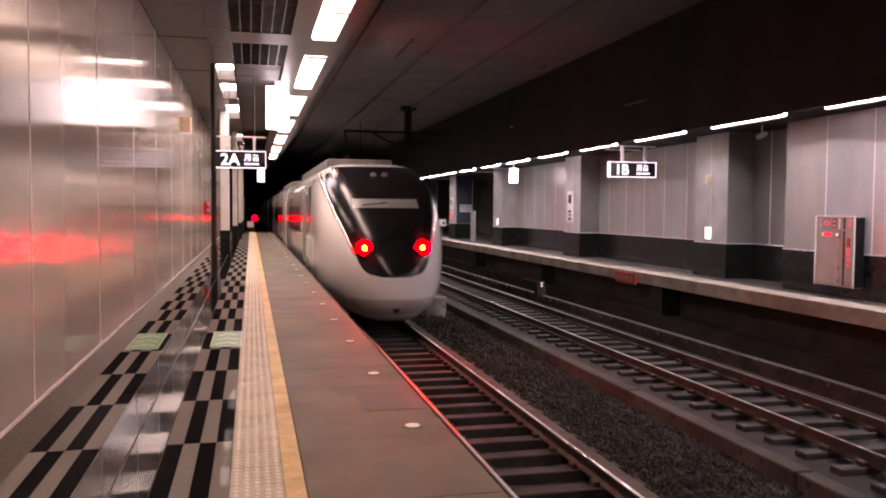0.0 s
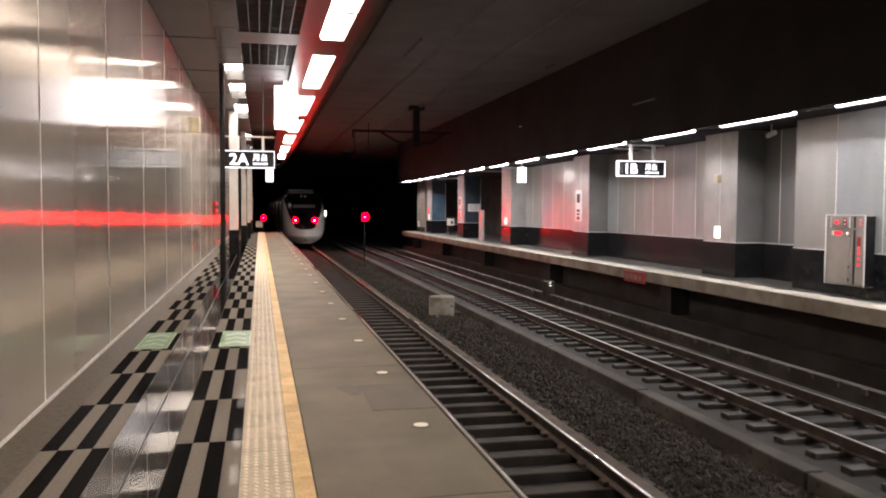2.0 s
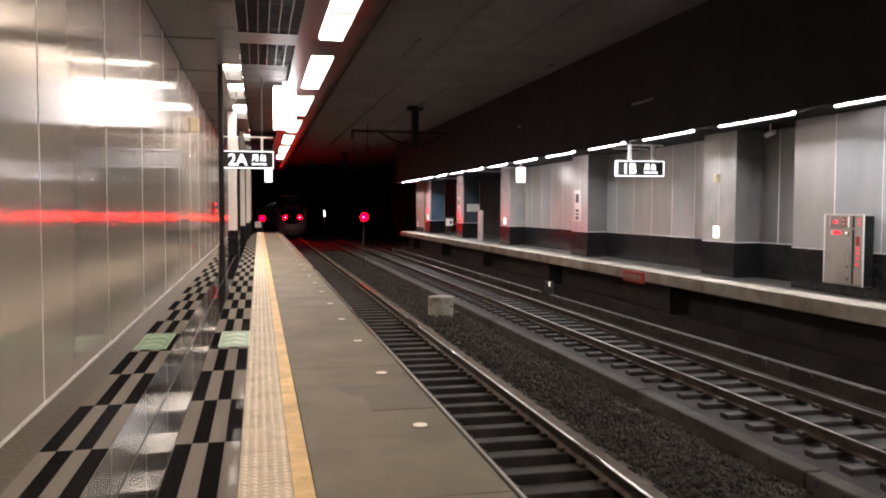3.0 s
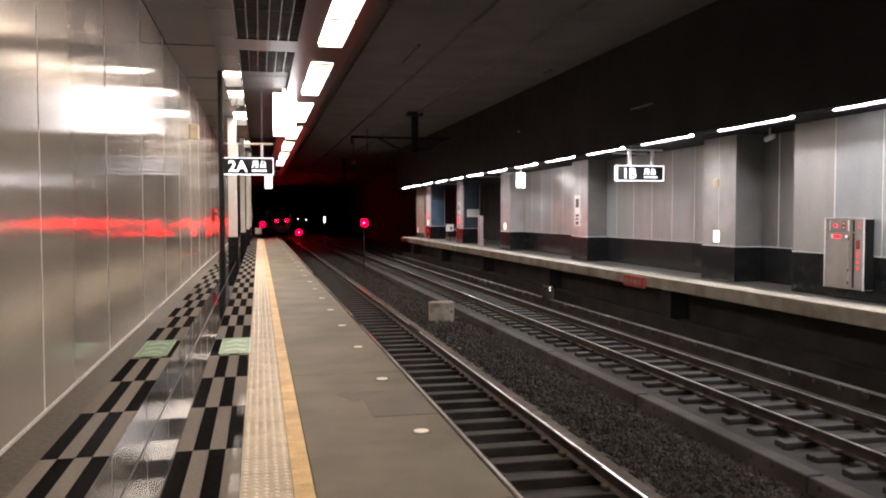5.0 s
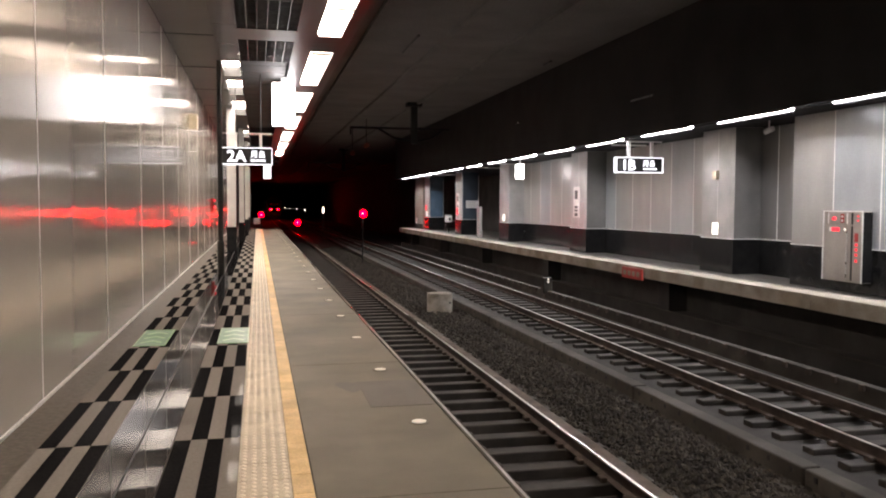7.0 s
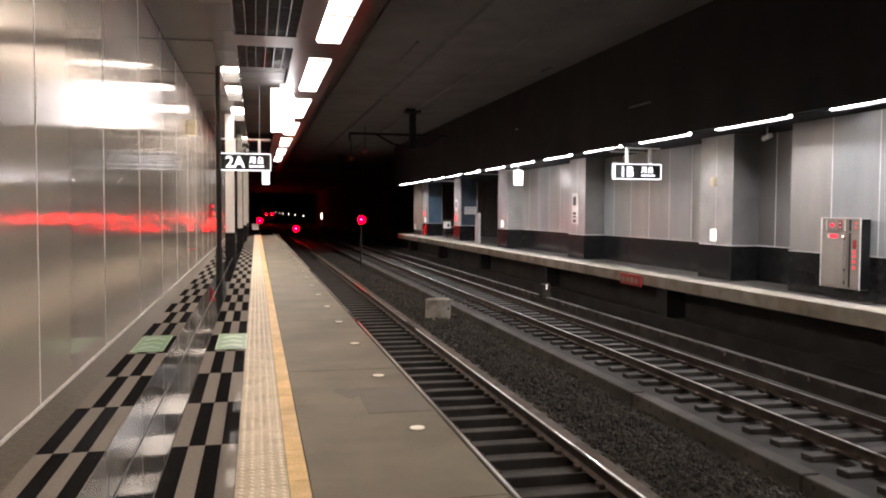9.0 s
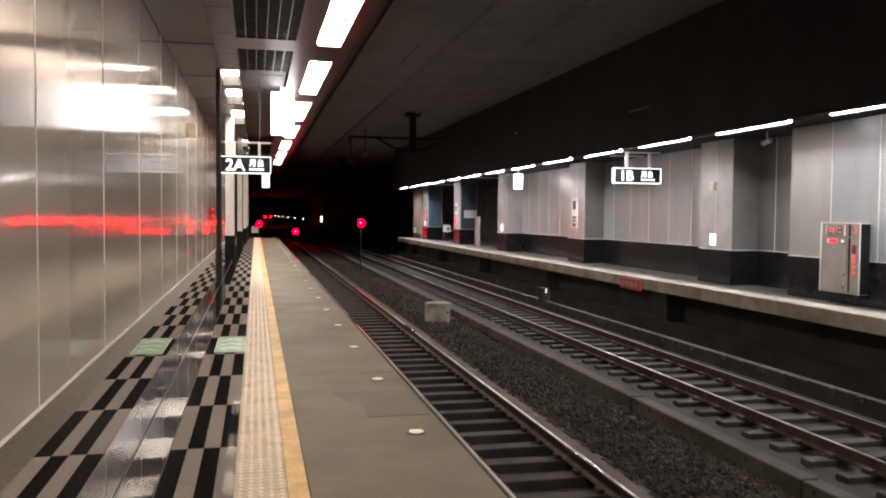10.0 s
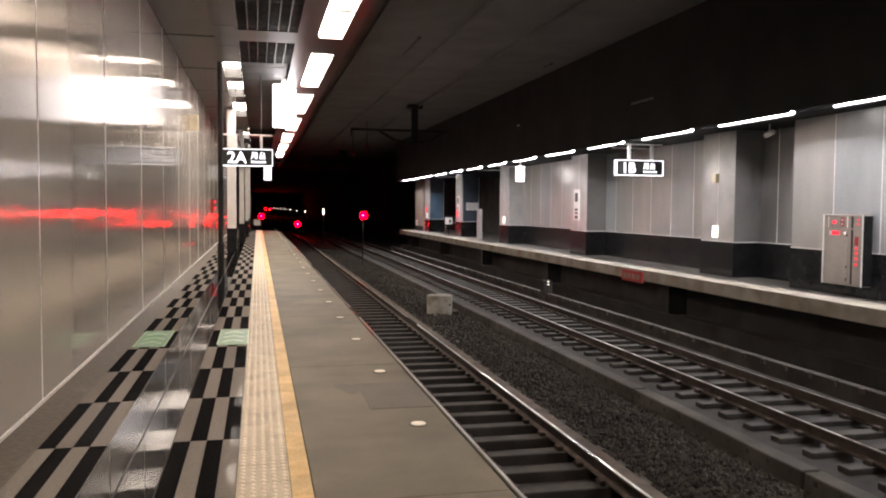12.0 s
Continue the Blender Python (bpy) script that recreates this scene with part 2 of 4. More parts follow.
# ---- mesh helpers ----
def cuboid(bm, x0, x1, y0, y1, z0, z1, bevel=0.0):
    vs = [bm.verts.new((x, y, z)) for x in (x0, x1) for y in (y0, y1) for z in (z0, z1)]
    fs = [bm.faces.new([vs[i] for i in q]) for q in
          ((0, 1, 3, 2), (4, 6, 7, 5), (0, 4, 5, 1), (2, 3, 7, 6), (0, 2, 6, 4), (1, 5, 7, 3))]
    if bevel:
        es = list({e for f in fs for e in f.edges})
        bmesh.ops.bevel(bm, geom=es, offset=bevel, segments=2, affect="EDGES", profile=0.5)
    return bm


def rod(bm, a, b, r, n=12, r2=None):
    a, b = Vector(a), Vector(b)
    m = Matrix.Translation((a + b) / 2) @ (b - a).to_track_quat("Z", "Y").to_matrix().to_4x4()
    bmesh.ops.create_cone(bm, cap_ends=True, segments=n, radius1=r, radius2=r if r2 is None else r2, depth=(b - a).length, matrix=m)
    return bm


def tube(bm, x, z, r_in, r_out, y0, y1):
    """An open round sleeve along y."""
    rings = [[bm.verts.new((x + q * math.cos(a), y, z + q * math.sin(a))) for a in np.linspace(0, 2 * math.pi, 25)[:-1]]
             for q, y in ((r_in, y1), (r_in, y0), (r_out, y0), (r_out, y1))]
    for a, b in zip(rings, rings[1:]):
        for i in range(24):
            bm.faces.new((a[i], a[(i + 1) % 24], b[(i + 1) % 24], b[i]))
    return bm


def profile_y(bm, pts, y0, y1):
    """A closed outline in x and z, drawn out along y."""
    a = [bm.verts.new((x, y0, z)) for x, z in pts]
    b = [bm.verts.new((x, y1, z)) for x, z in pts]
    n = len(pts)
    for i in range(n):
        bm.faces.new((a[i], a[(i + 1) % n], b[(i + 1) % n], b[i]))
    bm.faces.new(a[::-1])
    bm.faces.new(b)
    bmesh.ops.recalc_face_normals(bm, faces=bm.faces)
    return bm


def mesh_of(name, bm, material, smooth=False):
    me = bpy.data.meshes.new(name)
    bmesh.ops.recalc_face_normals(bm, faces=bm.faces)
    bm.to_mesh(me)
    bm.free()
    if smooth:
        me.shade_smooth()
    me.materials.append(material)
    return me


def part(name, bm, material, parent=None, label="", smooth=False, at=None):
    ob = new(name, mesh_of(name, bm, material, smooth))
    if parent is not None:
        ob.parent = parent
    if at is not None:
        ob.matrix_basis = at
    if label:
        ob["label"] = label
    return ob


def piece(name, me, parent, x, y, z):
    ob = new(name, me)
    ob.parent = parent
    ob.location = (x, y, z)
    return ob


def thing(name, at, label, category, group=""):
    ob = new(name)
    ob.empty_display_size = 0.1
    ob.matrix_basis = at
    return tagged(ob, label, category, group)


def B(*a, bevel=0.0):
    return cuboid(bmesh.new(), *a, bevel=bevel)


def structure(name, bm, material, label, category=""):
    return tagged(part(name, bm, material), label, category or "structure", kind="structure")


# ---- large structure ----
def build_shell():
    structure("ground", B(-12, 22, BACK - 1, FAR, BED_Z - 0.5, BED_Z), M["bed"], "dark dusty track bed under the rails", "ground")
    structure("ceiling", B(-12, 22, BACK - 1, FAR, HALL, HALL + 0.4), M["hall_ceiling"], "sooty dark concrete ceiling over the tracks", "ceiling")
    structure("wall_back", B(-12, 22, BACK - 0.4, BACK, BED_Z, HALL), M["under"], "dark concrete wall closing the station hall", "wall")
    structure("wall_tunnel_left", B(-3.2, -2.8, END_L + 1.5, FAR, BED_Z, HALL), M["under"], "dark concrete tunnel wall", "wall")
    structure("wall_tunnel_right", B(13.2, 13.6, BACK, FAR, BED_Z, HALL), M["under"], "dark concrete wall behind the opposite platform", "wall")
    structure("wall_tunnel_end", B(-12, 22, FAR - 0.4, FAR, BED_Z, HALL), M["under"], "dark far end of the tunnel", "wall")
    bm = bmesh.new()
    for x in (2.6, 4.6, 6.4):
        cuboid(bm, x, x + 0.12, BACK, 120, HALL - 0.08, HALL - 0.002)
    structure("ceiling_ribs", bm, M["hall_ceiling"], "shallow dark ribs running along the ceiling", "ceiling")
    # left platform
    structure("platform_left", profile_y(bmesh.new(), [(-3, -0.06), (EDGE_X - 0.01, -0.06), (EDGE_X - 0.01, -0.4), (EDGE_X - 0.3, -0.4), (EDGE_X - 0.3, BED_Z), (-3, BED_Z)], BACK, END_L),
              M["under"], "concrete body of the platform", "platform")
    # right platform
    structure("platform_right", profile_y(bmesh.new(), [(R_EDGE, 0), (13.2, 0), (13.2, BED_Z), (R_EDGE + 1.1, BED_Z), (R_EDGE + 1.1, -0.28), (R_EDGE, -0.25)], BACK, END_R),
              M["right_floor"], "pale stone platform across the tracks with an overhanging edge", "platform")
    structure("platform_edge_far", B(R_EDGE - 0.004, R_EDGE + 0.52, BACK, END_R - 0.05, 0.001, 0.006), M["pale_edge"], "pale stone edge strip of the opposite platform", "platform")
    # wall and ledge: concrete colour darkened for the shade under the overhang
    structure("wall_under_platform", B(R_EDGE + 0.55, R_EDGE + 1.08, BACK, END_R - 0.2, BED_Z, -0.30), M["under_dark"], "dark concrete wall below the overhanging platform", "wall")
    structure("ledge_rim", B(R_EDGE + 0.09, R_EDGE + 0.13, BACK, END_R - 0.2, -0.928, -0.905), M["trough"], "pale worn edge of the cable ledge", "ledge")
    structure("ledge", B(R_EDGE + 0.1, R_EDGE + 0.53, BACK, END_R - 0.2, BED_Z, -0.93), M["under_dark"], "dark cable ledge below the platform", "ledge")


def build_left_wall():
    wall = structure("wall_left", B(WALL_X - 0.30, WALL_X - 0.025, BACK, 50.0, -0.06, HALL), M["under"], "long wall clad in brushed beige metal panels", "wall")
    w = 2.73
    me = mesh_of("panel", B(-0.02, 0, 0.006, w - 0.006, 0.031, 4.49, bevel=0.004), M["wall_panel"])
    sm = mesh_of("seam", B(-0.01, 0.003, -0.009, 0.009, 0.031, 4.49), M["seam"])
    k0 = 6.54 - 6 * w
    for i in range(24):
        y = k0 + i * w
        if y + w > BACK and y + w < 51:
            piece("panel", me, wall, WALL_X, y, 0)
            piece("seam", sm, wall, WALL_X, y, 0)
    structure("baseboard", B(WALL_X - 0.02, WALL_X + 0.008, BACK, 49.9, 0.002, 0.028), M["skirting"], "thin white skirting along the metal wall", "baseboard")


def build_left_floor():
    """Granite border, striped polished tiles, tactile tiles, yellow line, concrete edge slabs."""
    structure("floor_border", B(-3, -1.31, BACK, END_L, -0.055, 0), M["border"], "brown granite strip beside the wall", "floor")
    floor = structure("floor", B(-1.31, 0.278, BACK, END_L, -0.055, -0.006), M["grout"], "polished black and grey striped tile floor", "floor")
    row = 1.185
    y0 = 5.31 - 12 * row
    dark = mesh_of("tile", B(0, 0.0985, 0, row - 0.004, -0.006, 0), M["tile_dark"])
    grey = mesh_of("tile", B(0, 0.0985, 0, row - 0.004, -0.006, 0), M["tile_grey"])
    mid = mesh_of("tile", B(0, 0.377, 0, row - 0.004, -0.006, 0), M["tile_mirror"])
    i = 0
    while y0 + i * row + row < END_L:
        y = y0 + i * row
        if y > BACK:
            for s, x0 in enumerate((-1.31, -0.52)):
                for j in range(4):
                    piece("tile", (dark, grey)[(i + j + s) % 2], floor, x0 + j * 0.1, y, 0)
            piece("tile", mid, floor, -0.905, y, 0)
        i += 1
    structure("drain", B(-0.729, -0.719, BACK, END_L, -0.001, 0.002), M["dark_metal"], "narrow slot drain line in the tiled floor", "drain")
    # tactile tiles with raised dots
    bm = bmesh.new()
    cuboid(bm, 0, 0.280, 0, 0.296, -0.006, 0.002)
    for a in range(5):
        for b in range(5):
            cx, cy = 0.029 + a * 0.0555, 0.030 + b * 0.059
            rod(bm, (cx, cy, 0.002), (cx, cy, 0.008), 0.017, 8, 0.011)
    for face in bm.faces:
        face.material_index = 1 if min(v.co.z for v in face.verts) > 0.0015 and face.calc_area() < 0.01 else 0
    tact = mesh_of("tactile_tile", bm, M["tactile"])
    tact.materials.append(M["tactile_dot"])
    yel = mesh_of("yellow_tile", B(0, 0.108, 0, 0.296, -0.006, 0.003), M["yellow"])
    y = 4.43 - 0.3 * 44
    while y < END_L - 0.3:
        piece("tactile_tile", tact, floor, -0.117, y, 0)
        piece("yellow_tile", yel, floor, 0.167, y + 0.06, 0)
        y += 0.3
    slab = structure("platform_edge", B(0.28, EDGE_X - 0.02, BACK, END_L, -0.055, -0.012), M["grout"], "worn beige concrete slabs along the platform edge", "platform")
    L = 3.54
    me = mesh_of("slab", B(0, EDGE_X - 0.300, 0, L - 0.008, -0.12, 0, bevel=0.004), M["concrete"])
    y = 4.06 - 3 * L
    while y < END_L - L:
        piece("slab", me, slab, 0.282, y, 0)
        y += L
    part("patch", B(0.80, EDGE_X - 0.03, 5.9, 6.78, -0.01, 0.0025), M["patch"], slab, "darker patched concrete")


def build_stains():
    rng = random.Random(5)
    for x, y, rx, ry in ((0.74, 6.62, 0.13, 0.17), (0.62, 9.6, 0.09, 0.12), (0.95, 12.3, 0.10, 0.2)):
        bm = bmesh.new()
        vs = []
        for k in range(26):
            a = 2 * math.pi * k / 26
            q = 1 + 0.22 * math.sin(3 * a + x * 9) + rng.uniform(-0.10, 0.10)
            vs.append(bm.verts.new((x + rx * q * math.cos(a), y + ry * q * math.sin(a), 0.0035)))
        bm.faces.new(vs)
        structure("floor_stain", bm, M["patch"], "dark worn stain on the concrete platform edge", "stain")


def build_markings():
    for x in (-0.435, -1.285):
        g = thing("floor_marking", pose(x, 8.95, 0), "green queue marking with pale arrows on the tiles", "floor marking", "queue markings")
        part("ground_sheet", B(0, 0.325, 0, 1.12, 0.001, 0.004), M["green"], g)
        bm = bmesh.new()
        for k in range(3):
            y = 0.16 + k * 0.30
            for s in (-1, 1):
                a = [(0.1625, y + 0.2), (0.1625, y + 0.12), (0.1625 + s * 0.11, y), (0.1625 + s * 0.11, y + 0.08)]
                vs = [bm.verts.new((px, py, 0.0055)) for px, py in (a if s > 0 else a[::-1])]
                bm.faces.new(vs)
        part("arrows", bm, M["pale_green"], g, "pale green arrow shapes")
        bm = bmesh.new()
        for q in ((0, 0.325, 0, 0.02), (0, 0.325, 1.10, 1.12), (0, 0.012, 0.02, 1.10), (0.313, 0.325, 0.02, 1.10)):
            cuboid(bm, *q, 0.004, 0.0055)
        part("rim", bm, M["pale_green"], g)


def build_edge_lamps():
    g = thing("edge_lamp", pose(1.065, 0, 0), "round flush white lamp in the platform edge", "floor lamp", "platform edge lamps")
    part("ring", rod(bmesh.new(), (0, 0, -0.01), (0, 0, 0.004), 0.07, 24), M["concrete"], g)
    part("lens", rod(bmesh.new(), (0, 0, 0.004), (0, 0, 0.009), 0.05, 24), M["edge_lamp"], g)
    ys = [5.43 + 1.82 * k for k in range(-3, 27)]
    g.matrix_basis = pose(1.065, ys[0], 0)
    for y in ys[1:]:
        copy_thing(g, pose(1.065, y, 0))


# ---- tracks ----
RAIL = [(-0.065, -0.15), (0.065, -0.15), (0.065, -0.138), (0.012, -0.12), (0.012, -0.035), (0.034, -0.026), (0.034, -0.006), (0.028, 0), (-0.028, 0),
        (-0.034, -0.006), (-0.034, -0.026), (-0.012, -0.035), (-0.012, -0.12), (-0.065, -0.138)]


def build_track(x, label):
    t = tagged(new("railway_track"), label, "railway track")
    t.matrix_basis = pose(x, 0, RAIL_Z)
    for s in (-1, 1):
        r = part("rail", profile_y(bmesh.new(), [(px + s * 0.566, pz) for px, pz in RAIL], BACK, FAR - 2), M["rail_web"], t)
        part("rail_head", B(s * 0.566 - 0.022, s * 0.566 + 0.012, BACK, FAR - 2, 0.0005, 0.003), M["rail_top"], r, "worn shiny rail head")
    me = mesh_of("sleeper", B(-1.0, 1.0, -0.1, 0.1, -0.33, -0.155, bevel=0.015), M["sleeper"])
    cm = mesh_of("rail_clip", B(-0.035, 0.035, -0.06, 0.06, -0.156, -0.10, bevel=0.012), M["rail_web"])
    for i in range(-15, 150):
        y = 1.0 + i * 0.6
        piece("sleeper", me, t, 0, y, 0)
        if 4 < y < 26:
            for sx in (-0.676, -0.456, 0.456, 0.676):
                piece("rail_clip", cm, t, sx, y, 0)
    return t


def build_trackside():
    f = tagged(new("platform_fascia"), "dirty pale concrete face of the far platform edge", "platform edge", kind="structure")
    me = mesh_of("fascia_block", B(-0.014, -0.002, 0, 1.985, -0.245, -0.003, bevel=0.002), M["edge_face"])
    for i in range(30):
        piece("fascia_block", me, f, R_EDGE, BACK + 1 + i * 2.0, 0)
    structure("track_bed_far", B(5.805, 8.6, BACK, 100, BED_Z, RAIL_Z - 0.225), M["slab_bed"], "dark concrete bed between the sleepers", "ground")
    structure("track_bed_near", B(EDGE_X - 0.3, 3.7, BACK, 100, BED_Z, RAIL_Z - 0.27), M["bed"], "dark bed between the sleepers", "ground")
    structure("edge_nosing", B(EDGE_X - 0.008, EDGE_X + 0.004, BACK, END_L - 0.1, -0.09, 0.0015), M["concrete"], "pale nosing along the platform edge", "platform edge")
    # concrete kerbs beside the second track, in lengths with open joints
    k = tagged(new("track_kerb"), "dirty concrete kerb along the ballast", "kerb")
    me = mesh_of("kerb_block", B(-0.17, 0.06, 0, 3.96, BED_Z, RAIL_Z - 0.11, bevel=0.02), M["kerb"])
    for i in range(16):
        piece("kerb_block", me, k, 5.74, 0.35 + i * 4.0 - 0.9, 0)
    bm = bmesh.new()
    for i in range(160):
        y = 2 + i * 0.4
        cuboid(bm, 5.563, 5.573, y, y + 0.05, BED_Z + 0.14, BED_Z + 0.2)
    part("drain_holes", bm, M["ceil_dark"], k)
    k = tagged(new("cable_trough"), "concrete cable trough beside the opposite platform", "cable trough")
    part("trough_wall", B(8.62, 8.78, BACK, END_R, BED_Z, -1.12, bevel=0.01), M["trough"], k)
    me = mesh_of("bracket", B(-0.06, 0.03, -0.05, 0.05, -0.05, 0.05, bevel=0.01), M["rail_web"])
    for i in range(80):
        piece("bracket", me, k, 8.62, 6 + i * 0.6, -1.16)
    structure("gutter", B(3.562, 3.80, BACK, 70, BED_Z, RAIL_Z - 0.105, bevel=0.015), M["rust_strip"], "brown stained concrete strip beside the rail", "kerb")
    # piers below the right platform
    p = thing("platform_pier", pose(R_EDGE + 0.3, 17.3, BED_Z), "dark pier carrying the overhanging platform edge", "pier", "platform piers")
    # near-black colour carries the shade under the overhang
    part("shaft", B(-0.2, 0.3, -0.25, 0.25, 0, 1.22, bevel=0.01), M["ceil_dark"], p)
    for y in (9.3, 25.3, 33.3, 41.3, 49.3):
        copy_thing(p, pose(R_EDGE + 0.3, y, BED_Z))


def build_ballast():
    rng = np.random.default_rng(7)
    n = 26000
    x = rng.uniform(3.80, 5.56, n)
    y = 5.0 + 50 * rng.random(n) ** 1.7
    verts, faces = [], []
    base = np.array([(1, 0, 0), (-1, 0, 0), (0, 1, 0), (0, -1, 0), (0, 0, 1), (0, 0, -1)], float)
    tri = np.array([(0, 2, 4), (2, 1, 4), (1, 3, 4), (3, 0, 4), (2, 0, 5), (1, 2, 5), (3, 1, 5), (0, 3, 5)])
    size = rng.uniform(0.018, 0.042, n)
    z = BED_Z + 0.06 + 0.05 * np.sin(x * 3) + rng.uniform(-0.02, 0.03, n)
    allv = np.empty((n, 6, 3))
    for i in range(3):
        allv[:, :, i] = base[:, i] * size[:, None] * rng.uniform(0.6, 1.3, (n, 1)) + rng.normal(0, 0.008, (n, 6))
    allv += np.stack([x, y, z], 1)[:, None, :]
    allf = (np.arange(n) * 6)[:, None, None] + tri[None]
    me = bpy.data.meshes.new("ballast")
    me.from_pydata(allv.reshape(-1, 3).tolist(), [], allf.reshape(-1, 3).tolist())
    me.materials.append(M["ballast"])
    tagged(new("ballast", me), "dark grey crushed stone ballast between the tracks", "ballast", kind="stuff")
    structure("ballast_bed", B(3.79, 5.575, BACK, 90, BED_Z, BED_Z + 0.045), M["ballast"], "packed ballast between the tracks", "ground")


# ---- ceilings over the platforms ----
def build_ceiling_left():
    bm = bmesh.new()
    cuboid(bm, 0.70, 1.05, BACK, CEIL_END, CEIL, CEIL + 0.08)
    cuboid(bm, 1.49, 1.65, BACK, CEIL_END, CEIL, CEIL + 0.08)
    cuboid(bm, 1.65, 1.70, BACK, CEIL_END, CEIL, HALL)
    i = -3
    while LIGHT_Y0 + i * LIGHT_STEP < CEIL_END - 3:
        y = LIGHT_Y0 + i * LIGHT_STEP
        cuboid(bm, 1.05, 1.49, y + LIGHT_LEN, y + LIGHT_STEP, CEIL, CEIL + 0.08)
        i += 1
    for y in (14.65, 36.2, 44.0, 49.5):
        cuboid(bm, -0.35, 0.70, y, y + 0.96, CEIL, CEIL + 0.06)
    # metal panels beside the wall, with open joints
    y = 11.8 - 11 * 1.8
    k = 0
    while y < CEIL_END - 2:
        cuboid(bm, WALL_X, -0.747, y, y + 1.775, CEIL + (0.004 if k % 2 else 0.012), CEIL + 0.06)
        y += 1.8
        k += 1
    cur = BACK
    for y, n in RECESSED + ((CEIL_END - 2, 0),):
        while cur < y - 0.03:
            end = min(cur + 1.8, y)
            cuboid(bm, -0.745, -0.35, cur, end - 0.02, CEIL + 0.006, CEIL + 0.06)
            cur = end
        cur = y + n
    boards = bmesh.new()
    y = 18.1
    while y < 36.1:
        cuboid(boards, -0.35, 0.70, y, y + 1.04, CEIL + 0.30, CEIL + 0.36)
        y += 1.08
    structure("ceiling_boards", boards, M["ceil_board"], "dull dark boards set back above the platform", "ceiling")
    structure("ceiling_left", bm, M["ceil_metal"], "dark metal panel ceiling with a lamp trough above the platform", "ceiling")
    # near-black sheet stands in for the unlit depth above the grilles
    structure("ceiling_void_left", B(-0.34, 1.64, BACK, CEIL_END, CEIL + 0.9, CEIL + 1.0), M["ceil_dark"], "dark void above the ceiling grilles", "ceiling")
    for y0, y1 in ((4.2, 14.63), (15.63, 17.95)):
        g = thing("ceiling_grille", pose(0, 0, CEIL), "open metal ceiling grille with the dark void behind", "grille", "ceiling grilles")
        for i in range(7):
            x = -0.34 + i * 0.172
            part("bar", B(x, x + 0.012, y0, y1, 0.0, 0.07), M["grille"], g)
        y = y0
        k = 0
        while y < y1:
            main = k % 16 == 0
            part("cross_bar", B(-0.34, 0.695, y, y + (0.024 if main else 0.008), 0.012, 0.08 if main else 0.035), M["grille"], g)
            y += 0.105
            k += 1


def lamp_unit(x, y, z, material, group, half, length):
    g = thing("ceiling_lamp", pose(x, y, z), "long white ceiling lamp of two lit panels", "ceiling lamp", group)
    for k in range(2):
        part("diffuser", B(-half, half, k * length / 2 + 0.02, (k + 1) * length / 2 - 0.02, 0.0, 0.02), material, g)
    part("housing", B(-half - 0.005, half + 0.005, 0, length, 0.021, 0.08), M["white"], g)
    if half > 0.1:
        # louvre blades, added unseen, cut the light these lamps send at low angles
        blade = mesh_of("blade", B(-half, half, 0, 0.006, -0.058, -0.002), M["white_louvre"])
        for k in range(36):
            piece("blade", blade, g, 0, 0.03 + k * 0.1195, 0)
        part("divider", B(-half, half, length / 2 - 0.024, length / 2 + 0.024, -0.066, 0.0), M["dark_metal"], g, "dark divider between the panels")
    else:
        # dark shields added to keep light off the wall head and narrow the lamp
        part("shield", B(half + 0.006, half + 0.010, 0, length, -0.034, 0.0205), M["matte_dark"], g)
        part("shield", B(-half - 0.010, -half - 0.006, 0, length, -0.0085, 0.0205), M["matte_dark"], g)
    return g


def build_lamps():
    g = lamp_unit(1.27, LIGHT_Y0 - 2 * LIGHT_STEP, CEIL + 0.006, M["lamp"], "platform lamps", 0.205, LIGHT_LEN)
    for i in range(-1, 7):
        copy_thing(g, pose(1.27, LIGHT_Y0 + i * LIGHT_STEP, CEIL + 0.006))
    # deep-set lamps beside the wall: half hidden when seen flat, bright from below
    for y, n in RECESSED:
        g = thing("recessed_lamp", pose(-0.5475, y, CEIL), "bright lamp set deep in a dark ceiling slot", "ceiling lamp", "recessed lamps")
        part("diffuser", B(-0.185, 0.185, 0.01, n - 0.01, 0.235, 0.245), M["deep_lamp"], g)
        part("back_plate", B(-0.195, 0.195, 0, n, 0.251, 0.26), M["slot_side"], g)
        for x in (-0.195, 0.187):
            part("side_plate", B(x, x + 0.008, 0, n, 0.0, 0.25), M["slot_side"], g)
        for y1 in (0, n - 0.008):
            part("end_plate", B(-0.186, 0.186, y1, y1 + 0.008, 0.0, 0.25), M["slot_side"], g)
    y0 = 12.75
    g = lamp_unit(9.15, y0 - 4 * R_STEP, 3.18, M["lamp_right"], "opposite platform lamps", 0.034, R_LEN)
    for i in range(-3, 12):
        copy_thing(g, pose(9.15, y0 + i * R_STEP, 3.18))


# ---- right platform wall ----
PILLARS = [16.0, 24.2, 32.4, 40.4, 48.5]


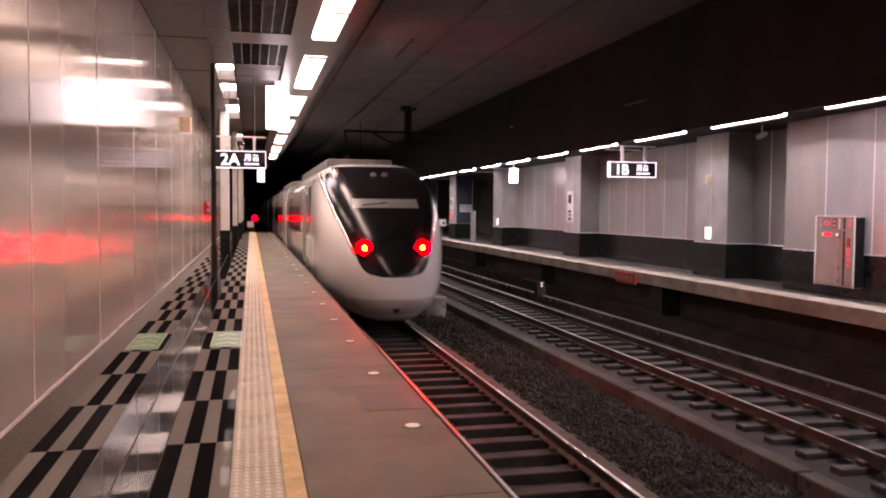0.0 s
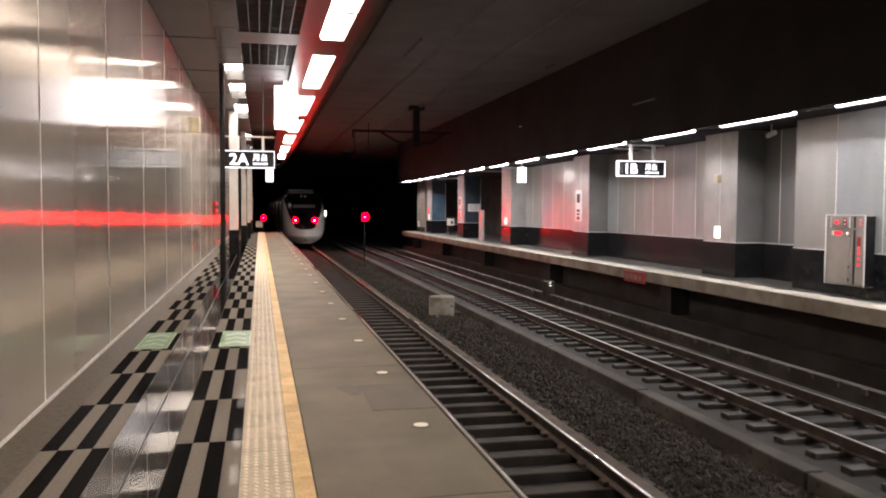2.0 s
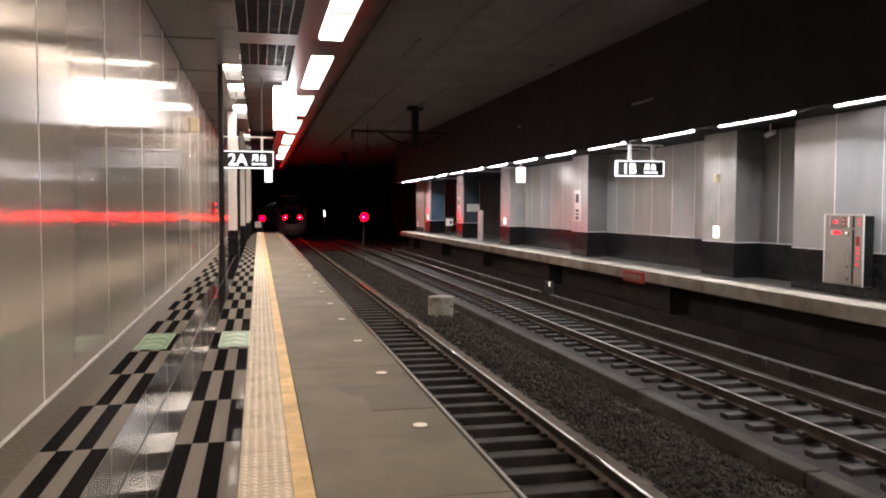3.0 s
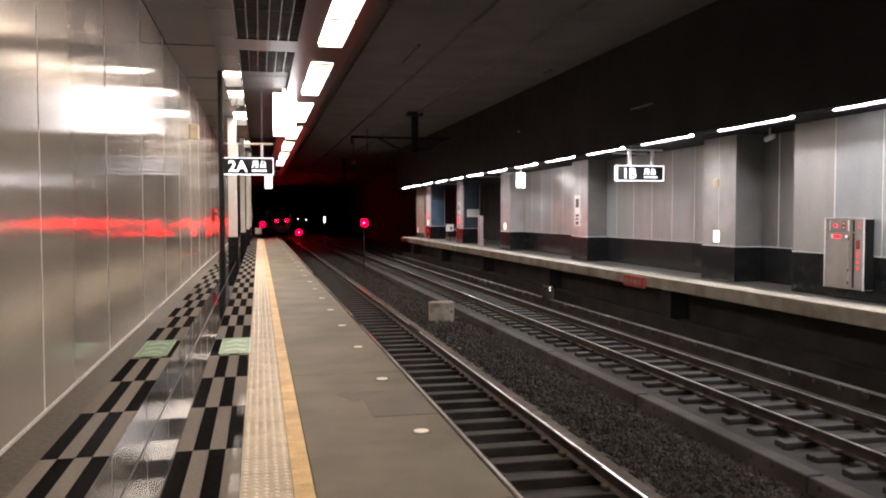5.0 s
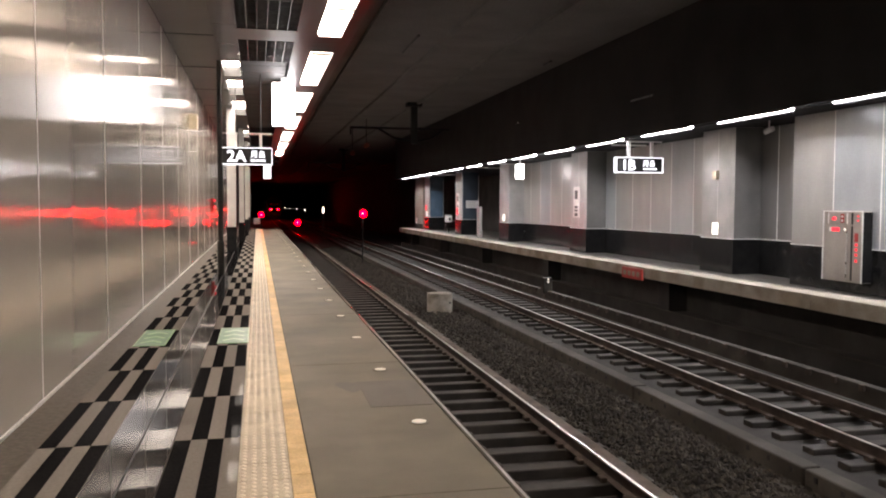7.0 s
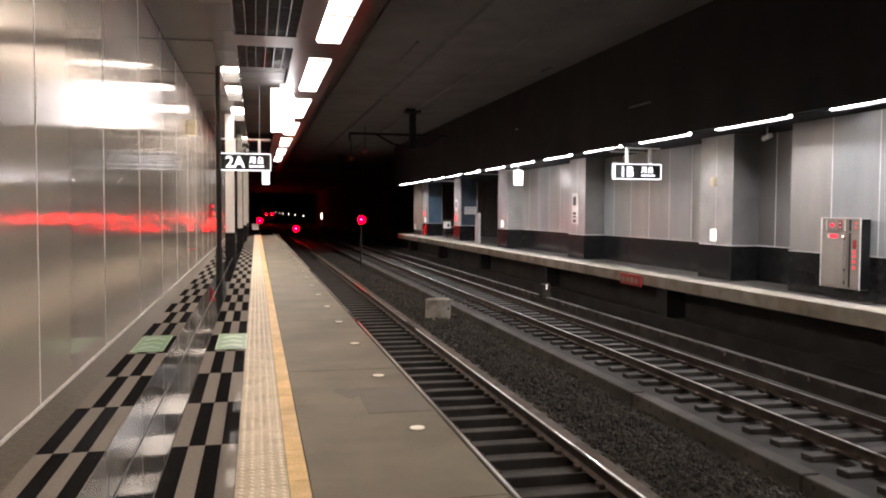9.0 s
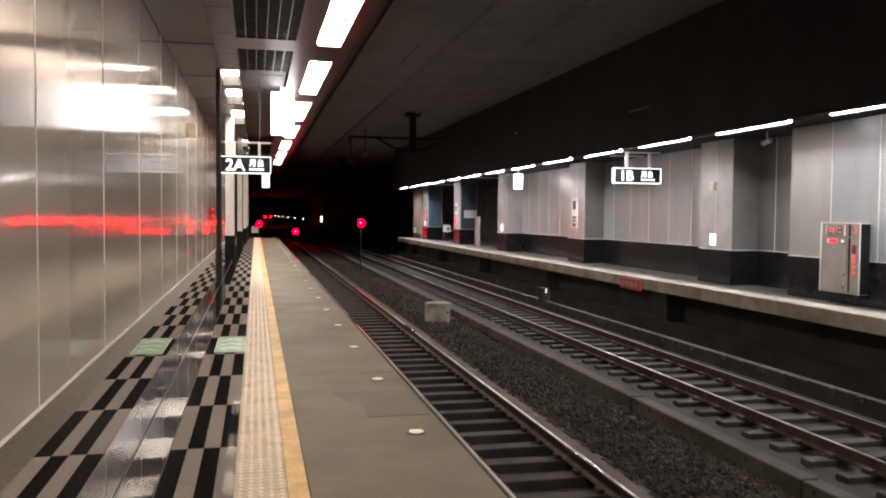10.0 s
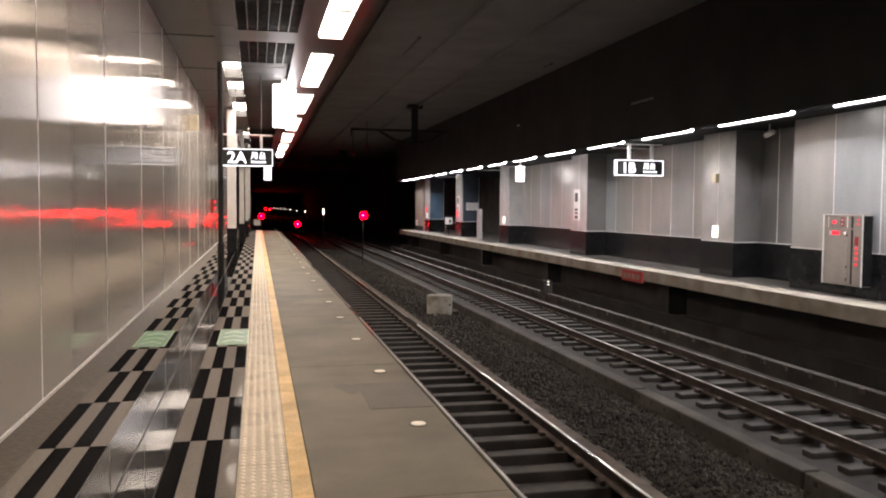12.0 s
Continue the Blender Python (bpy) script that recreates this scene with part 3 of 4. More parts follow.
def build_right_wall():
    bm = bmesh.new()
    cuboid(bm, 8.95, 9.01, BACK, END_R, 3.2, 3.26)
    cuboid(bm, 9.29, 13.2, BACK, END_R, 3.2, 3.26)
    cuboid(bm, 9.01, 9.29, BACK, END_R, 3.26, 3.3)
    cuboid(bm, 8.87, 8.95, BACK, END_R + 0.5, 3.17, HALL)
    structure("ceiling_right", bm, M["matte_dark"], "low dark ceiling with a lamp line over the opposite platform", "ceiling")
    wall = structure("wall_right", B(R_WALL + 0.03, R_WALL + 0.3, 13.9, 32.5, 0, 3.2), M["under"], "wall of grey metal panels with a black stone plinth", "wall")
    me = mesh_of("panel", B(0, 0.028, 0.006, 1.144, 0.78, 3.19, bevel=0.004), M["right_panel"])
    sm = mesh_of("seam", B(-0.004, 0.02, -0.011, 0.011, 0.78, 3.19), M["seam"])
    # panels of the recess beside the bay, their grey darkened for its shade
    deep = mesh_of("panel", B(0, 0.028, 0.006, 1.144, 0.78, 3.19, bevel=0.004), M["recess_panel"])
    pl = mesh_of("plinth_slab", B(-0.02, 0.028, 0.003, 1.147, 0.0, 0.76, bevel=0.004), M["plinth"])
    tm = mesh_of("plinth_trim", B(-0.024, 0.02, 0, 1.15, 0.762, 0.777), M["seam"])
    y = 14.25
    while y < 32.0:
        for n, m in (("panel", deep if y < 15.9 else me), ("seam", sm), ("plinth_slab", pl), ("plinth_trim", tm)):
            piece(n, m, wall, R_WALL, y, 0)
        y += 1.15
    # projecting bay close by
    bay = structure("wall_bay", B(R_PILLAR - 0.07, R_WALL + 0.3, BACK, 13.85, 0, 3.2), M["under"], "projecting wall bay of grey panels above a black plinth", "wall")
    y = 13.87 - 1.15
    while y > BACK:
        for n, m in (("panel", me), ("seam", sm), ("plinth_slab", pl), ("plinth_trim", tm)):
            piece(n, m, bay, R_PILLAR - 0.1, y, 0)
        y -= 1.15
    # pillars
    for i, y in enumerate(PILLARS):
        p = thing("pillar", pose(R_PILLAR, y, 0), "square pillar clad in grey metal above a black stone base", "pillar", "platform pillars")
        part("cladding", B(0, 0.9, 0, 1.32, 0.78, 3.2, bevel=0.006), M["grey_post"], p)
        part("base", B(-0.02, 0.92, -0.02, 1.34, 0, 0.76, bevel=0.006), M["plinth"], p, "black polished stone base")
        part("trim", B(-0.012, 0.912, -0.012, 1.332, 0.761, 0.778), M["seam"], p)
        # on the nearest pillars a darker grey sheet puts the side's shade into colour
        if i != 2:
            part("side_panel", B(0.01, 0.9, -0.006, -0.001, 0.78, 3.19), M["navy" if i == 3 else "dark_blue" if i == 4 else "shaded_side"], p, "dark blue side panel" if i > 2 else "side panel in a grey darkened for shade")
        if i > 2:
            if i == 4:
                part("blue_panel", B(0.10, 0.86, -0.014, -0.0065, 0.80, 2.35), M["blue_panel"], p, "blue lower panel")
            part("red_lamp", B(-0.03, -0.004, 0.75, 1.0, 1.0 if i == 3 else 1.2, 1.35 if i == 3 else 1.5, bevel=0.004), M["red_led"], p, "lit red lamp plate")
            for x in (0.03, 0.87):
                part("edge_strip", B(x, x + 0.022, -0.012, -0.0065, 0.785, 3.0), M["seam"], p)
        part("joint", B(-0.003, 0.0, 0.65, 0.662, 0.78, 3.19), M["seam"], p)
    # stub of wall at the platform's end
    w2 = structure("wall_end", B(R_PILLAR, R_WALL + 0.3, 50.4, END_R - 0.02, 0, 3.19, bevel=0.01), M["tan_clad"], "tan clad stub of wall at the end of the platform", "wall")
    part("plinth_slab", B(R_PILLAR - 0.012, R_PILLAR - 0.002, 50.42, END_R - 0.04, 0.0, 0.3), M["trough"], w2)
    g = thing("end_notice", pose(R_PILLAR - 0.03, 52.2, 0.32), "small white notice at the foot of the end wall", "notice")
    part("plate", B(0, 0.028, 0, 0.45, 0, 0.34, bevel=0.004), M["white"], g)
    part("writing_bar", B(-0.003, -0.0005, 0.1, 0.35, 0.12, 0.2), M["black"], g)
    # handrail across the stair opening
    g = thing("stair_rail", pose(10.2, 44.6, 0), "pale steel handrail across the stair opening", "handrail")
    for z in (0.62, 0.98):
        part("rail", rod(bmesh.new(), (0, 0, z), (1.9, 0, z), 0.025, 10), M["steel"], g)
    for x in (0.03, 0.95, 1.87):
        part("post", rod(bmesh.new(), (x, 0, 0), (x, 0, 1.0), 0.022, 10), M["steel"], g)


# ---- things ----
def lettering(body, size, x, z, parent, material, y):
    c = bpy.data.curves.new("lettering", "FONT")
    c.body, c.size, c.extrude, c.offset = body, size, 0.003, 0.004
    o = new("lettering", c)
    dg = bpy.context.evaluated_depsgraph_get()
    me = bpy.data.meshes.new_from_object(o.evaluated_get(dg))
    bpy.data.objects.remove(o)
    me.materials.clear()
    me.materials.append(material)
    t = new("lettering", me)
    t.parent = parent
    t.matrix_basis = pose(x, y, z, 90, 0, 0)
    return t


def hanging_sign(at, text, w, h, bar, drop, label):
    g = thing("hanging_sign", at, label, "sign", "platform signs")
    part("panel", B(-w / 2, w / 2, -0.06, 0.06, 0, h, bevel=0.008), M["black"], g)
    f = bmesh.new()
    for q in ((-w / 2 - 0.014, w / 2 + 0.014, h, h + 0.016), (-w / 2 - 0.014, w / 2 + 0.014, -0.016, 0), (-w / 2 - 0.014, -w / 2, 0, h), (w / 2, w / 2 + 0.014, 0, h)):
        cuboid(f, q[0], q[1], -0.075, 0.075, q[2], q[3])
    part("frame", f, M["sign_white"], g, "lit white frame")
    for x in (-w * 0.22, w * 0.28):
        part("hanger", B(x - 0.035, x + 0.035, -0.04, 0.04, h + 0.017, h + bar), M["white"], g)
        part("drop_rod", rod(bmesh.new(), (x, 0, h + bar), (x, 0, h + drop), 0.012, 8), M["dark_metal"], g)
    part("crossbar", B(-w * 0.5, w * 0.5, -0.03, 0.03, h + bar, h + bar + 0.035), M["white"], g)
    lettering(text, h * 1.02, -w * 0.40, h * 0.15, g, M["sign_white"], -0.065)
    lettering("\u6708\u53f0", h * 0.48, w * 0.07, h * 0.45, g, M["sign_white"], -0.065)
    for k, (x, z, ww) in enumerate(((0.08, 0.17, 0.09), (0.19, 0.17, 0.06), (0.27, 0.17, 0.10))):
        part("writing_bar", B(w * x, w * (x + ww), -0.067, -0.061, h * z, h * (z + 0.11)), M["sign_white"], g)
    return g


def build_platform_things():
    hanging_sign(pose(-0.26, 21.6, 2.515), "2A", 1.24, 0.40, 0.36, 1.886, "black hanging platform sign with lit white lettering")
    hanging_sign(pose(9.55, 19.5, 2.35), "1B", 1.27, 0.36, 0.40, 0.85, "black hanging sign with lit white lettering over the far platform")
    for x, y, z, k in ((0.68, 22.0, 3.56, 2.03), (0.66, 57.7, 3.27, 1.75), (9.65, 29.6, 2.5, 1.0)):
        g = thing("light_box", pose(x, y, z), "white lit box hanging from the ceiling", "light box", "hanging light boxes")
        part("lit_case", B(-0.14 * k, 0.14 * k, -0.1 * k, 0.1 * k, 0, 0.53 * k, bevel=0.02), M["far_box"] if y > 50 else M["box_light"], g)
        part("stem", rod(bmesh.new(), (0, 0, 0.53 * k), (0, 0, 0.70 if k == 1 else CEIL + 0.31 - z), 0.03 * k), M["white"], g)
    g = thing("post", pose(-0.77, 18.0, 0), "slim black steel post between floor and ceiling", "post")
    part("shaft", rod(bmesh.new(), (0, 0, 0.7), (0, 0, CEIL), 0.055, 20), M["dark_metal"], g, smooth=False)
    part("sleeve", rod(bmesh.new(), (0, 0, 0), (0, 0, 0.7), 0.075, 20), M["black"], g, "thicker black foot sleeve")
    for x, y, w in ((-0.94, 26.7, 0.27), (-0.72, 33.5, 0.19), (-0.60, 40.4, 0.15), (-0.54, 47.6, 0.12)):
        p = thing("pillar", pose(x, y, 0), "pale clad pillar with a black base on the platform", "pillar", "near platform pillars")
        part("cladding", B(0, w, 0, 0.4, 0.78, CEIL, bevel=0.01), M["pale_post"], p)
        part("base", B(-0.02, w + 0.02, -0.02, 0.42, 0, 0.775, bevel=0.008), M["plinth"], p, "black polished base")
    g = thing("wall_box", pose(WALL_X, 20.3, 3.25), "cream plastic box on the metal wall", "wall box")
    part("case", B(0, 0.2, -0.15, 0.15, 0, 0.36, bevel=0.02), M["cream"], g)
    g = thing("alarm_box", pose(WALL_X, 29.6, 1.2), "small red alarm box with lit lamps on the wall", "alarm box")
    part("case", B(0, 0.08, -0.12, 0.12, 0, 0.5, bevel=0.01), M["red_paint"], g)
    for z in (0.2, 0.42):
        part("lamp", rod(bmesh.new(), (0.1, -0.08, z), (0.1, 0.0, z), 0.045, 12), M["red_led"], g, "lit red lamp")
    part("bracket", B(0.08, 0.1, -0.03, 0.03, 0.15, 0.46), M["dark_metal"], g)
    # hydrant cabinet
    g = thing("hydrant_cabinet", pose(R_PILLAR - 0.312, 11.72, 0.2), "stainless steel hydrant cabinet with red lamps by the wall", "cabinet")
    part("body", B(0, 0.19, 0, 0.95, 0, 1.2, bevel=0.012), M["cabinet"], g)
    f = bmesh.new()
    for q in ((-0.012, 0.962, 1.2, 1.214), (-0.012, 0.0, 0.0, 1.2), (0.95, 0.962, 0.0, 1.2)):
        cuboid(f, -0.02, 0.0, *q)
    part("frame", f, M["seam"], g, "pale frame")
    part("door", B(-0.012, -0.001, 0.33, 0.93, 0.03, 0.96, bevel=0.004), M["cabinet"], g)
    part("side_door", B(-0.012, -0.001, 0.02, 0.20, 0.03, 1.18, bevel=0.004), M["cabinet"], g)
    part("slot", B(-0.004, -0.001, 0.225, 0.27, 0.03, 1.18), M["black"], g, "dark slot between the doors")
    # black sheet over the near side, colouring it like a shadow gap
    part("side_face", B(0.002, 0.188, -0.004, -0.0005, 0.01, 1.19), M["plinth"], g, "return side coloured black like a shadow gap")
    part("slot_bridge", B(-0.012, -0.0045, 0.215, 0.32, 0.955, 0.985), M["cabinet"], g)
    part("handle", B(-0.03, -0.013, 0.338, 0.36, 0.06, 0.90, bevel=0.006), M["steel"], g, "long pale pull bar")
    part("control_plate", B(-0.012, -0.001, 0.36, 0.82, 0.99, 1.18, bevel=0.004), M["cabinet"], g)
    for y in (0.355, 0.822):
        part("plate_edge", B(-0.015, -0.001, y, y + 0.012, 0.99, 1.18), M["seam"], g)
    part("alarm_lamp", rod(bmesh.new(), (-0.05, 0.66, 1.08), (-0.013, 0.66, 1.08), 0.030, 16), M["red_led"], g, "lit red alarm lamp")
    part("call_plate", B(-0.016, -0.0125, 0.43, 0.52, 1.01, 1.16, bevel=0.002), M["red_paint"], g, "dark red call plate")
    for z in (1.03, 1.10):
        part("call_button", B(-0.019, -0.0165, 0.455, 0.495, z, z + 0.035), M["white"], g)
        part("red_mark", B(-0.016, -0.0125, 0.075, 0.12, z + 0.01, z + 0.035), M["red_led"], g)
    part("writing_bar", B(-0.016, -0.0125, 0.54, 0.74, 0.86, 0.925), M["red_led"], g)
    part("writing_bar", B(-0.016, -0.0125, 0.74, 0.80, 0.855, 0.93), M["white"], g)
    part("pilot_lamp", rod(bmesh.new(), (-0.022, 0.405, 0.895), (-0.013, 0.405, 0.895), 0.016, 12), M["small_white"], g, "tiny white pilot lamp")
    part("red_field", B(-0.014, -0.0122, 0.08, 0.17, 0.69, 0.84), M["red_paint"], g)
    for z in (0.62, 0.54, 0.45, 0.35):
        part("red_mark", B(-0.016, -0.0125, 0.10, 0.15, z, z + 0.045), M["red_led"], g)
    # pillar fittings
    g = thing("vertical_sign", pose(R_PILLAR - 0.026, 24.75, 1.1), "narrow white vertical station sign on the pillar", "sign", "pillar signs")
    part("board", B(0, 0.025, 0, 0.5, 0, 1.0, bevel=0.004), M["white"], g)
    for z, h in ((0.60, 0.28), (0.30, 0.08), (0.20, 0.06), (0.05, 0.1)):
        part("writing_bar", B(-0.003, -0.0005, 0.12, 0.38, z, z + h), M["black"], g)
    copy_thing(g, pose(R_PILLAR - 0.026, 40.9, 1.1))
    for y in (16.62, 32.95, 49.0):
        g = thing("outlet_lamp", pose(R_PILLAR - 0.029, y, 0.85), "small white lit notice on the pillar", "notice", "pillar notices")
        part("plate", B(0, 0.028, 0, 0.2, 0, 0.26, bevel=0.004), M["outlet"], g)
    g = thing("wall_speaker", pose(R_PILLAR - 0.099, 16.6, 2.08), "cream wall sensor box on the pillar", "sensor")
    part("case", B(0, 0.098, 0, 0.16, 0, 0.2, bevel=0.02), M["cream"], g)
    g = thing("camera_dome", pose(R_PILLAR - 0.1, 14.66, 2.98), "small grey camera under the ceiling", "security camera")
    part("body", rod(bmesh.new(), (0, -0.12, 0.05), (0, 0.12, 0.0), 0.05, 14), M["white"], g)
    part("bracket", rod(bmesh.new(), (0, 0, 0.05), (0, 0, 0.22), 0.015, 8), M["white"], g)
    g = thing("notice_board", pose(10.32, PILLARS[3] - 0.03, 1.35), "white notice board on the pillar face", "notice board")
    part("board", B(0, 0.62, 0, 0.028, 0, 0.38, bevel=0.004), M["white"], g)
    for k in range(3):
        part("writing_bar", B(0.06, 0.56, -0.003, -0.0005, 0.08 + k * 0.1, 0.13 + k * 0.1), M["grey_post"], g)
    g = thing("barrier_post", pose(9.95, 36.4, 0), "pale steel barrier post at the stair opening", "barrier")
    part("panel", B(0, 0.12, 0, 0.5, 0, 1.42, bevel=0.01), M["grey_post"], g)
    g = thing("exit_sign", pose(10.05, 44.0, 0.55), "white sign with a dark mark beside the opening", "sign")
    part("board", B(0, 0.42, 0, 0.04, 0, 0.38, bevel=0.005), M["white"], g)
    part("mark", B(0.22, 0.34, -0.004, -0.0005, 0.1, 0.26), M["black"], g)
    part("leg", B(0.19, 0.23, 0.005, 0.035, -0.55, 0), M["dark_metal"], g)
    # pale pipes crossing below the dark ceiling
    for y, x0, x1 in ((20.6, 9.3, 10.3), (31.2, 9.3, 10.1), (34.5, 9.3, 10.9), (43.2, 9.3, 10.6)):
        g = thing("ceiling_pipe", pose(0, y, 3.12), "pale thin pipe crossing below the dark ceiling", "pipe", "ceiling pipes")
        part("tube", rod(bmesh.new(), (x0, 0, 0), (x1, 0, 0), 0.022, 10), M["white"], g)
        for x in (x0 + 0.1, x1 - 0.1):
            part("hanger", rod(bmesh.new(), (x, 0, 0.02), (x, 0, 0.085), 0.008, 6), M["dark_metal"], g)
    # red box on the platform face
    g = thing("emergency_box", pose(R_EDGE - 0.06, 18.1, -0.31), "red emergency box on the platform edge face", "emergency box")
    part("case", B(0, 0.058, 0, 1.1, 0, 0.27, bevel=0.008), M["red_paint"], g)
    for k in range(4):
        part("writing_bar", B(-0.003, -0.0005, 0.12 + k * 0.24, 0.28 + k * 0.24, 0.07, 0.19), M["edge_face"], g)
    # concrete block and small signals by the track
    g = thing("concrete_block", pose(4.80, 21.6, BED_Z + 0.05), "round weathered concrete footing standing on the ballast", "footing")
    bm = rod(bmesh.new(), (0, 0, 0), (0, 0, 0.56), 0.345, 32)
    bmesh.ops.bevel(bm, geom=[e for e in bm.edges if abs(e.verts[0].co.z - e.verts[1].co.z) < 1e-4 and e.verts[0].co.z > 0.5], offset=0.02, segments=2, affect="EDGES")
    part("body", bm, M["block"], g)
    part("bolt_hole", rod(bmesh.new(), (0.22, -0.29, 0.32), (0.20, -0.24, 0.32), 0.03, 12), M["black"], g, "dark bolt hole")
    part("strap", B(0.30, 0.52, -0.10, 0.02, 0.02, 0.12, bevel=0.01), M["rail_web"], g, "rusty steel strap")
    g = thing("trackside_box", pose(8.65, 23.8, BED_Z), "small grey equipment box below the platform edge", "equipment box")
    part("body", B(-0.15, 0.15, -0.15, 0.15, 0.30, 0.78, bevel=0.03), M["trough"], g)
    part("foot", B(-0.05, 0.05, -0.05, 0.05, 0, 0.3), M["rail_web"], g)
    for z in (0.72, 0.64):
        part("indicator", B(-0.02, 0.02, -0.165, -0.152, z, z + 0.025), M["small_white"], g, "tiny white indicator light")


def signal(at, h, r, label):
    g = thing("signal", at, label, "signal", "railway signals")
    part("post", rod(bmesh.new(), (0, 0, 0), (0, 0, h), 0.035, 12), M["matte_dark"], g)
    part("head", B(-0.16, 0.16, 0, 0.18, h - 0.25, h + 0.25, bevel=0.02), M["black"], g)
    part("lamp", rod(bmesh.new(), (0, -0.03, h), (0, 0.0, h), r * 0.45, 16), M["red_lamp"], g, "glowing red lamp")
    # wide emissive disc in place of the glare round the signal lamp
    part("lens", rod(bmesh.new(), (0, -0.02, h), (0, 0.0, h), r * 1.7, 20), M["red_halo"], g, "glowing red disc standing in for the signal's halo")
    # hood added to keep the signal's red light off the right wall
    bm = tube(bmesh.new(), 0, h, r * 1.78, r * 1.88, -4.6 * r, 0.0)
    part("hood", bm, M["matte_dark"], g, "black round hood added to narrow the red light")


def build_tunnel_things():
    signal(pose(5.0, 40.0, BED_Z), 2.56, 0.11, "red railway signal on a post between the tracks")
    signal(pose(3.72, 80.0, BED_Z), 1.27, 0.16, "low red railway signal beside the track")
    signal(pose(0.2, END_L - 0.4, 0), 0.86, 0.09, "red signal lamp at the platform end")
    g = thing("end_board", pose(-0.05, END_L - 0.6, 0), "small white board at the platform end", "sign")
    part("board", B(-0.2, 0.2, 0, 0.03, 0.3, 0.68, bevel=0.005), M["white"], g)
    part("post", B(-0.02, 0.02, 0.0, 0.03, 0, 0.3), M["dark_metal"], g)
    for i, y in enumerate((66, 92, 112, 135, 160, 190, 225, 270, 330)):
        g = thing("tunnel_lamp", pose(5.1, y, BED_Z), "small warm tunnel lamp on a post", "tunnel lamp", "tunnel lamps")
        h = 2.35
        part("post", rod(bmesh.new(), (0, 0, 0), (0, 0, h), 0.05, 8), M["dark_metal"], g)
        part("tube", B(-0.04, 0.04, -0.06, -0.02, h, h + (0.45 if i == 0 else 0.14)), M["tunnel_white"], g)
    # overhead line support
    for y in (33.5, 62.0):
        g = thing("overhead_bracket", pose(6.32, y, HALL), "dark overhead line bracket hanging from the ceiling", "overhead line", "overhead brackets")
        part("plate", B(-0.31, 0.31, -0.25, 0.25, -0.16, 0.0, bevel=0.01), M["matte_dark"], g)
        part("mast", B(-0.13, 0.13, -0.13, 0.13, -1.68, -0.162), M["matte_dark"], g)
        for x in (-0.9, 0.75):
            part("arm", rod(bmesh.new(), (x * 2.9 if x < 0 else 1.5, 0, -1.06), (0, 0, -1.06), 0.05, 10), M["matte_dark"], g)
            part("brace", rod(bmesh.new(), (x * 1.65, 0, -1.08), (x * 0.9, 0, -1.46), 0.045, 8), M["matte_dark"], g)
            part("lower_arm", rod(bmesh.new(), (x * 0.9, 0, -1.46), (0, 0, -1.58), 0.045, 8), M["matte_dark"], g)
        part("drop_bar", rod(bmesh.new(), (-2.61, 0, -1.04), (-2.61, 0, -1.36), 0.03, 8), M["matte_dark"], g)


    # insulated wire ends above the middle signal
    for x, y, z in ((5.22, 40.2, 4.40), (5.08, 45.0, 4.32)):
        g = thing("insulator", pose(x, y, z), "brown glazed insulator hanging on a thin rod", "insulator", "overhead insulators")
        part("rod", rod(bmesh.new(), (0, 0, 0.12), (0, 0, HALL - z), 0.02, 8), M["matte_dark"], g)
        bm = bmesh.new()
        for k in range(5):
            rod(bm, (0, -0.35 + k * 0.15, 0), (0, -0.28 + k * 0.15, 0), 0.11, 16, 0.05)
        rod(bm, (0, -0.4, 0), (0, 0.4, 0), 0.045, 12)
        part("sheds", bm, M["porcelain"], g)
        part("clamp", B(-0.04, 0.04, -0.06, 0.06, 0.06, 0.14, bevel=0.01), M["steel"], g)
    # short conduits and fittings on the hall ceiling and the dark upper face
    for x, y, z, n, m in ((3.9, 20.0, HALL - 0.05, 2.4, "dark_metal"), (8.84, 17.4, 4.02, 1.1, "grille"), (8.84, 27.0, 4.35, 0.5, "steel"), (8.3, 22.6, HALL - 0.05, 0.7, "dark_metal")):
        g = thing("conduit", pose(x, y, z), "short grey metal conduit fixed to the dark ceiling", "conduit", "ceiling conduits")
        part("tube", rod(bmesh.new(), (0, 0, 0), (0, n, 0), 0.022, 10), M[m], g)
        for k in (0.1, n - 0.1):
            part("clip", B(-0.03, 0.03, k - 0.02, k + 0.02, -0.026, 0.03, bevel=0.004), M["dark_metal"], g)


# ---- the train ----
HW, Z_TOP, Z_BOT = 1.45, 2.62, -0.94
NOSE = 4.4


def section(d):
    """Half width, bottom, top and squareness of the body d metres behind the nose tip."""
    a = min(max(d / 3.2, 0), 1)
    w = HW * max(1 - (1 - a) ** 2.5, 0) ** 0.5
    b = min(max(d / 4.2, 0), 1)
    top = 0.02 + (Z_TOP - 0.02) * max(1 - (1 - b) ** 1.8, 0) ** 0.75
    c = min(max(d / 0.9, 0), 1)
    bot = -0.30 + (Z_BOT + 0.30) * max(1 - (1 - c) ** 2, 0) ** 0.5
    return w, bot, top, 2.1 + 2.2 * min(d / NOSE, 1)


def ring(d, n=72):
    w, lo, hi, e = section(d)
    out = []
    for i in range(n):
        a = 2 * math.pi * i / n
        c, s = math.cos(a), math.sin(a)
        x = w * math.copysign(abs(c) ** (2 / e), c)
        z = (lo + hi) / 2 + (hi - lo) / 2 * math.copysign(abs(s) ** (2 / e), s)
        out.append((x, d, z))
    return out


